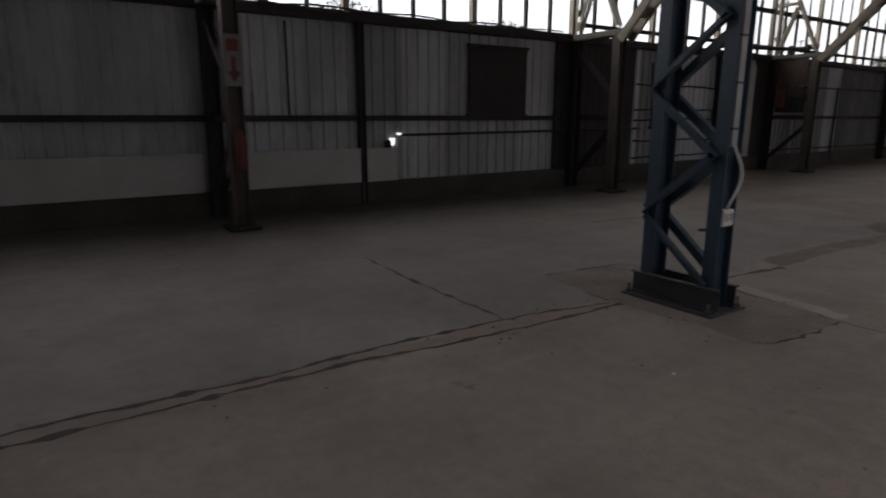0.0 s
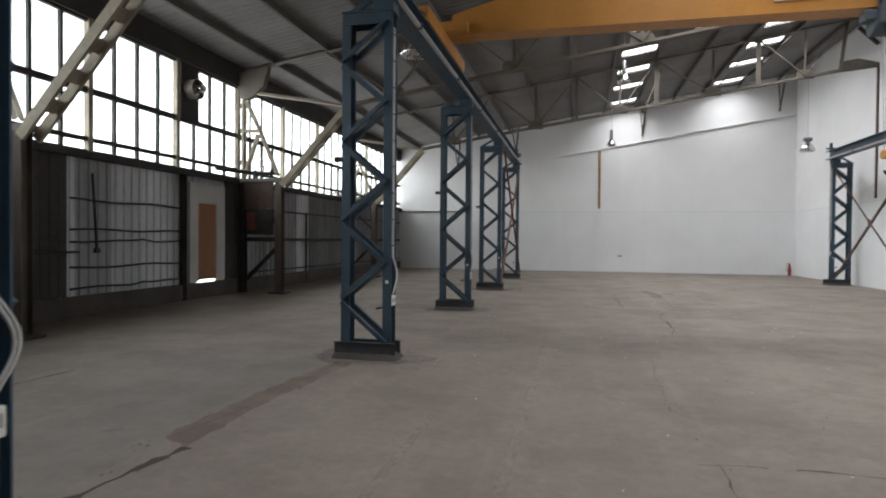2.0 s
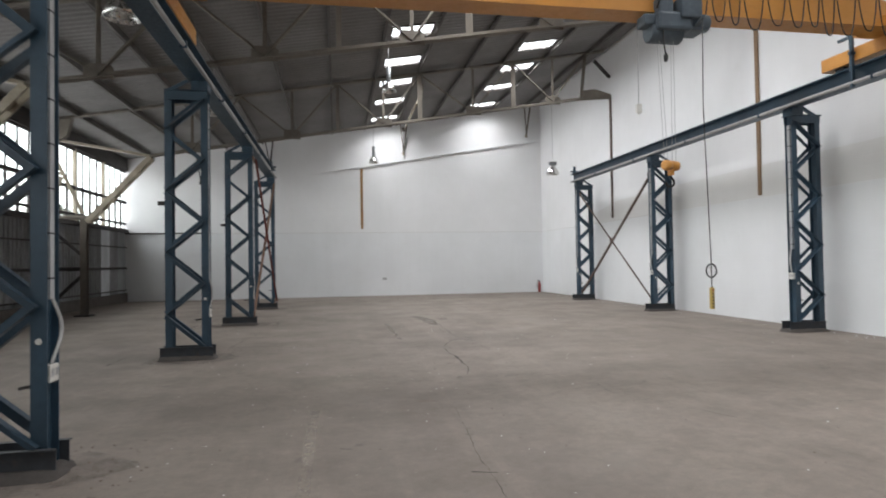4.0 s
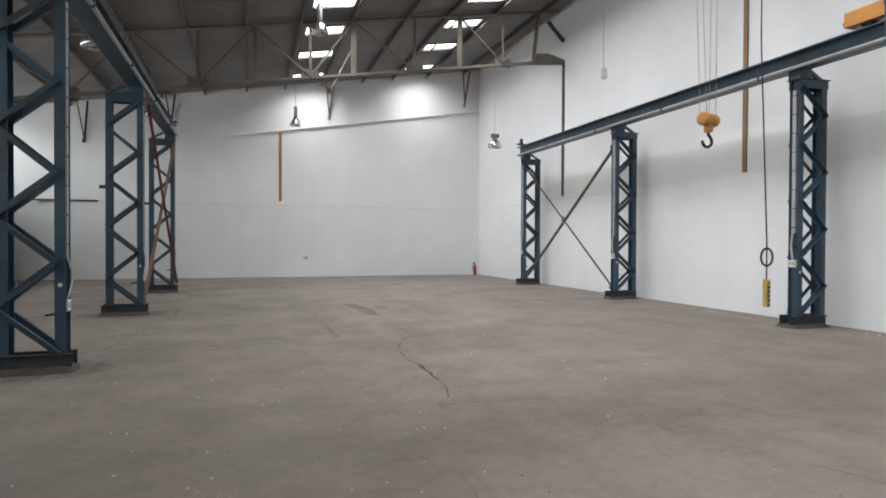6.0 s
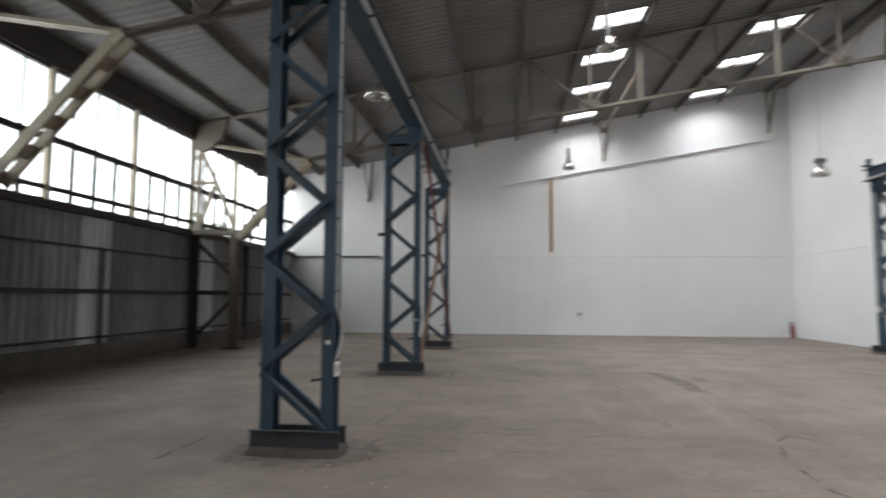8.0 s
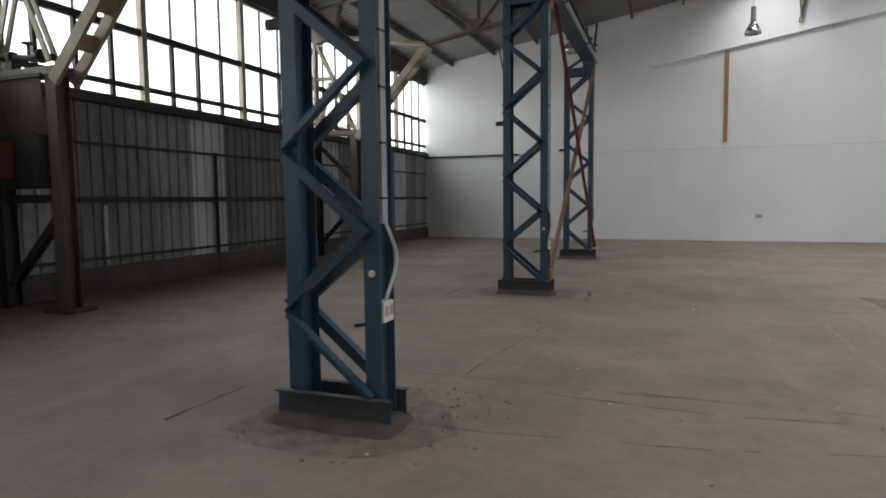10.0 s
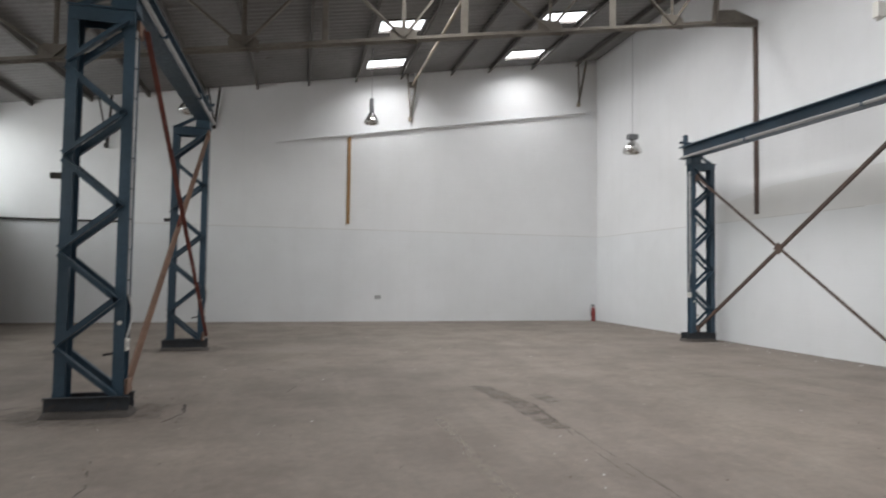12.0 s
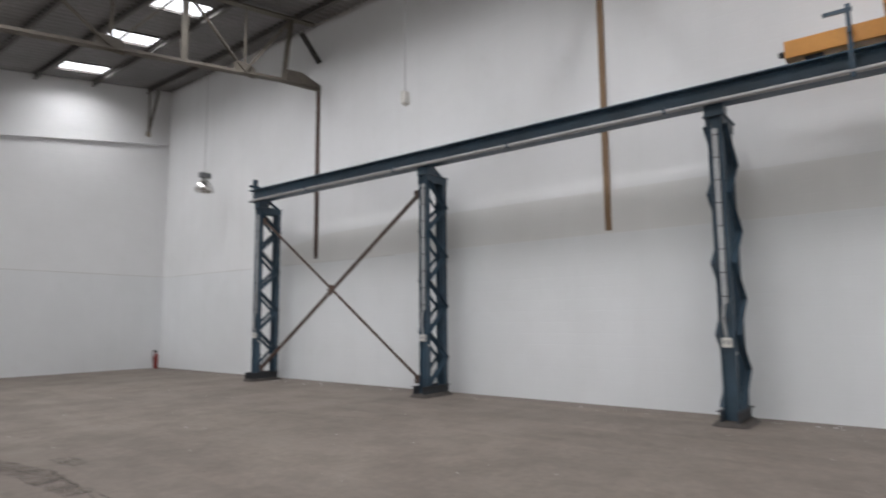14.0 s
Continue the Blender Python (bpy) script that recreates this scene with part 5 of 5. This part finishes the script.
area_lamp("door_gap_daylight", 0.78, 0.05, 1.2, (1, 1, 1), look((X_LEFT + 0.102, 16.77, 0.462), (0, 16.77, 0.4)))

# white boards low on the side wall
for y0, y1 in ((-3.2, 1.6), (2.2, 4.41), (4.54, 5.19)):
    b_ = thing("wall_board", "white painted board fixed low on the side wall", "board", "low white boards")
    bm = B()
    cuboid(bm, (X_LEFT + 0.1, y0, 0.42), (X_LEFT + 0.13, y1, 1.02), 0.004)
    part("panel", bm, BOARD, b_)
    bm = B()
    cuboid(bm, (X_LEFT + 0.1, y0, 1.02), (X_LEFT + 0.16, y1, 1.05), 0.004)
    part("top_batten", bm, BOARD, b_)
# two small holes in the sheets let daylight in above the last board
for y0, y1, z0, z1 in ((5.09, 5.19, 1.09, 1.22), (5.24, 5.34, 1.285, 1.315)):
    bm = B()
    cuboid(bm, (X_LEFT + 0.01, y0, z0), (X_LEFT + 0.03, y1, z1))
    part("daylight_gap", bm, DAYLIGHT, wall_left, "daylight in a hole of the sheet")
bm = B()
lathe(bm, [(0.06, 1.05), (0.065, 1.06), (0.065, 1.17), (0.05, 1.19)], Matrix.Translation((X_LEFT + 0.13, 4.98, 0)), 12)
tagged(part("paint_tin", bm, DARK), "dark old tin standing on a low board", "tin")

bay = thing("dark_wall_panel", "sooty dark panel filling the bay beside a wall post, dark sheet for a shaded recess", "wall panel")
for k in range(13):
    bm = B()
    cuboid(bm, (X_LEFT + 0.02, 9.4 + 0.21 * k, 0.43), (X_LEFT + 0.06 + 0.004 * (k % 2), 9.6 + 0.21 * k, 3.28), 0.005)
    part("board", bm, DARK, bay)
# plain dark sheet standing in for the shaded recess before the next post
bm = B()
cuboid(bm, (X_LEFT + 0.02, 17.68, 0.43), (X_LEFT + 0.06, 18.3, 3.28), 0.005)
part("board", bm, DARK, bay)
hatch = thing("wall_hatch", "dark closed hatch panel in the corrugated side wall", "hatch")
bm = B()
cuboid(bm, (X_LEFT + 0.02, 6.95, 1.66), (X_LEFT + 0.075, 8.5, 3.04), 0.006)
part("hatch_panel", bm, DARK, hatch)
for z0, z1, y0, y1 in ((1.62, 1.68, 6.91, 8.54), (3.02, 3.08, 6.91, 8.54)):
    bm = B()
    cuboid(bm, (X_LEFT + 0.02, y0, z0), (X_LEFT + 0.1, y1, z1), 0.005)
    part("hatch_frame", bm, DARK, hatch)

# extractor fan in the glazing
fan = thing("extractor_fan", "aluminium extractor fan on a dark panel in the glazing", "extractor fan")
bm = B()
cuboid(bm, (X_LEFT + 0.02, 15.68, 4.76), (X_LEFT + 0.06, 16.42, 6.17), 0.004)
part("panel", bm, DARK, fan)
bm = B()
hub = Matrix.Translation((X_LEFT + 0.24, 15.98, 5.52))
lathe(bm, [(0.23, -0.18), (0.25, -0.16), (0.25, 0.1), (0.265, 0.12), (0.24, 0.12), (0.22, 0.0)], hub @ pose(0, 0, 0, 0, 90, 0), 24, False)
part("fan_ring", bm, TRUSSP, fan, "dusty grey fan casing")
for k in range(5):
    bm = B()
    m = hub @ pose(0, 0, 0, 72 * k) @ pose(0, 0, 0.16, 0, 0, 32)
    cuboid(bm, (-0.004, -0.07, -0.1), (0.004, 0.07, 0.05), 0.003)
    bmesh.ops.transform(bm, matrix=m, verts=bm.verts[:])
    part("fan_blade", bm, ALU, fan)
bm = B()
lathe(bm, [(0.06, -0.1), (0.09, -0.06), (0.1, 0.22), (0.08, 0.3), (0.03, 0.32)], hub @ pose(0, 0, 0, 0, 90, 0), 14)
part("fan_motor", bm, ALU, fan)
for k in range(3):
    bm = B()
    a = radians(90 + 120 * k)
    c0 = hub @ Vector((0.11, 0.245 * math.cos(a), 0.245 * math.sin(a)))
    c1 = hub @ Vector((0.2, 0.09 * math.cos(a), 0.09 * math.sin(a)))
    bar(bm, c0, c1, rect(0.04, 0.02))
    part("motor_arm", bm, TRUSSP, fan)

# sign and extinguisher on the first wall post
yp = TRUSS_Y[3] + 0.4
sg = thing("arrow_sign", "white sign with a red arrow fixed to a wall post", "sign")
bm = B()
cuboid(bm, (-8.745, yp - 0.13, 2.05), (-8.735, yp + 0.13, 2.75), 0.002)
part("sign_plate", bm, OLDSIGN, sg)
bm = B()
plate(bm, [(yp - 0.03, 2.45), (yp + 0.03, 2.45), (yp + 0.03, 2.25), (yp + 0.09, 2.25), (yp, 2.1), (yp - 0.09, 2.25), (yp - 0.03, 2.25)], "x", -8.735, 0.003)
part("arrow", bm, RUST, sg)
bm = B()
plate(bm, [(yp - 0.08, 2.52), (yp + 0.08, 2.52), (yp + 0.08, 2.68), (yp - 0.08, 2.68)], "x", -8.735, 0.003)
part("symbol", bm, RUST, sg)
ex2 = thing("fire_extinguisher", "dull red fire extinguisher hung on a wall post", "fire extinguisher")
bm = B()
lathe(bm, [(0.06, 0.9), (0.08, 0.92), (0.08, 1.3), (0.03, 1.42), (0.025, 1.46)], Matrix.Translation((-8.64, yp, 0)), 16)
part("cylinder", bm, RUST, ex2)
bm = B()
cuboid(bm, (-8.75, yp - 0.03, 1.3), (-8.66, yp + 0.03, 1.34))
cuboid(bm, (-8.7, yp - 0.02, 1.46), (-8.58, yp + 0.02, 1.5), 0.006)
part("bracket", bm, BLACK, ex2)

# switchgear beside the second wall post
yb = TRUSS_Y[1]
sw = thing("switch_box", "dark steel switch box with a red front on the wall post", "switch box")
bm = B()
cuboid(bm, (-9.8, yb - 0.2, 1.75), (-9.0, yb - 0.06, 2.5), 0.012)
part("cabinet", bm, DARK, sw)
bm = B()
cuboid(bm, (-9.78, yb - 0.26, 1.9), (-9.5, yb - 0.2, 2.4), 0.01)
part("cover", bm, RUST, sw, "faded red cover")
bm = B()
cuboid(bm, (-9.4, yb - 0.27, 1.8), (-9.05, yb - 0.2, 2.2), 0.01)
part("isolator", bm, BLACK, sw)

# sheet cover and pipework round the same post
cover = thing("sheet_cover", "brown bent sheet-metal cover hanging between the post legs", "sheet cover")
bm = B()
for k in range(8):
    x0, x1 = -9.95 + 0.12 * k, -9.83 + 0.12 * k
    d0, d1 = 0.16 + 0.03 * math.sin(k * 1.3), 0.16 + 0.03 * math.sin((k + 1) * 1.3)
    z0, z1 = 2.5 + 0.05 * math.sin(k * 2.1), 2.5 + 0.05 * math.sin((k + 1) * 2.1)
    for o in (0.0, 0.004):
        vs = [bm.verts.new(p) for p in ((x0, yb - d0 - o, z0), (x1, yb - d1 - o, z1), (x1, yb - 0.13 - o, 3.3), (x0, yb - 0.13 - o, 3.3))]
        bm.faces.new(vs)
part("sheet", bm, UMBER, cover)
bm = B()
cuboid(bm, (-9.98, yb - 0.17, 3.28), (-8.95, yb - 0.1, 3.33), 0.004)
part("rail", bm, DARK, cover)
pipes = thing("pipework", "dark pipe with valves resting on the post cap beam", "pipe")
bm = B()
tube(bm, [(-10.05, yb - 1.4, 3.58), (-10.0, yb - 0.5, 3.6), (-9.75, yb - 0.1, 3.6), (-9.3, yb - 0.02, 3.58), (-8.9, yb, 3.56)], 0.05, 10)
part("pipe_run", bm, DARK, pipes)
for x, y in ((-9.6, yb - 0.07), (-9.1, yb - 0.02)):
    bm = B()
    lathe(bm, [(0.09, -0.03), (0.1, 0.0), (0.09, 0.03)], Matrix.Translation((x, y, 3.59)) @ pose(0, 0, 0, 0, 90, 0), 14)
    part("flange", bm, DARK, pipes)
bm = B()
cuboid(bm, (-9.66, yb - 0.14, 3.42), (-9.54, yb, 3.56), 0.01)
part("pipe_shoe", bm, DARK, pipes)
bm = B()
tube(bm, [(-9.35, yb - 0.02, 3.6), (-9.35, yb - 0.02, 3.78)], 0.02, 8)
lathe(bm, [(0.08, 0.0), (0.085, 0.01), (0.08, 0.02)], Matrix.Translation((-9.35, yb - 0.02, 3.78)), 14)
part("valve_wheel", bm, RUST, pipes)
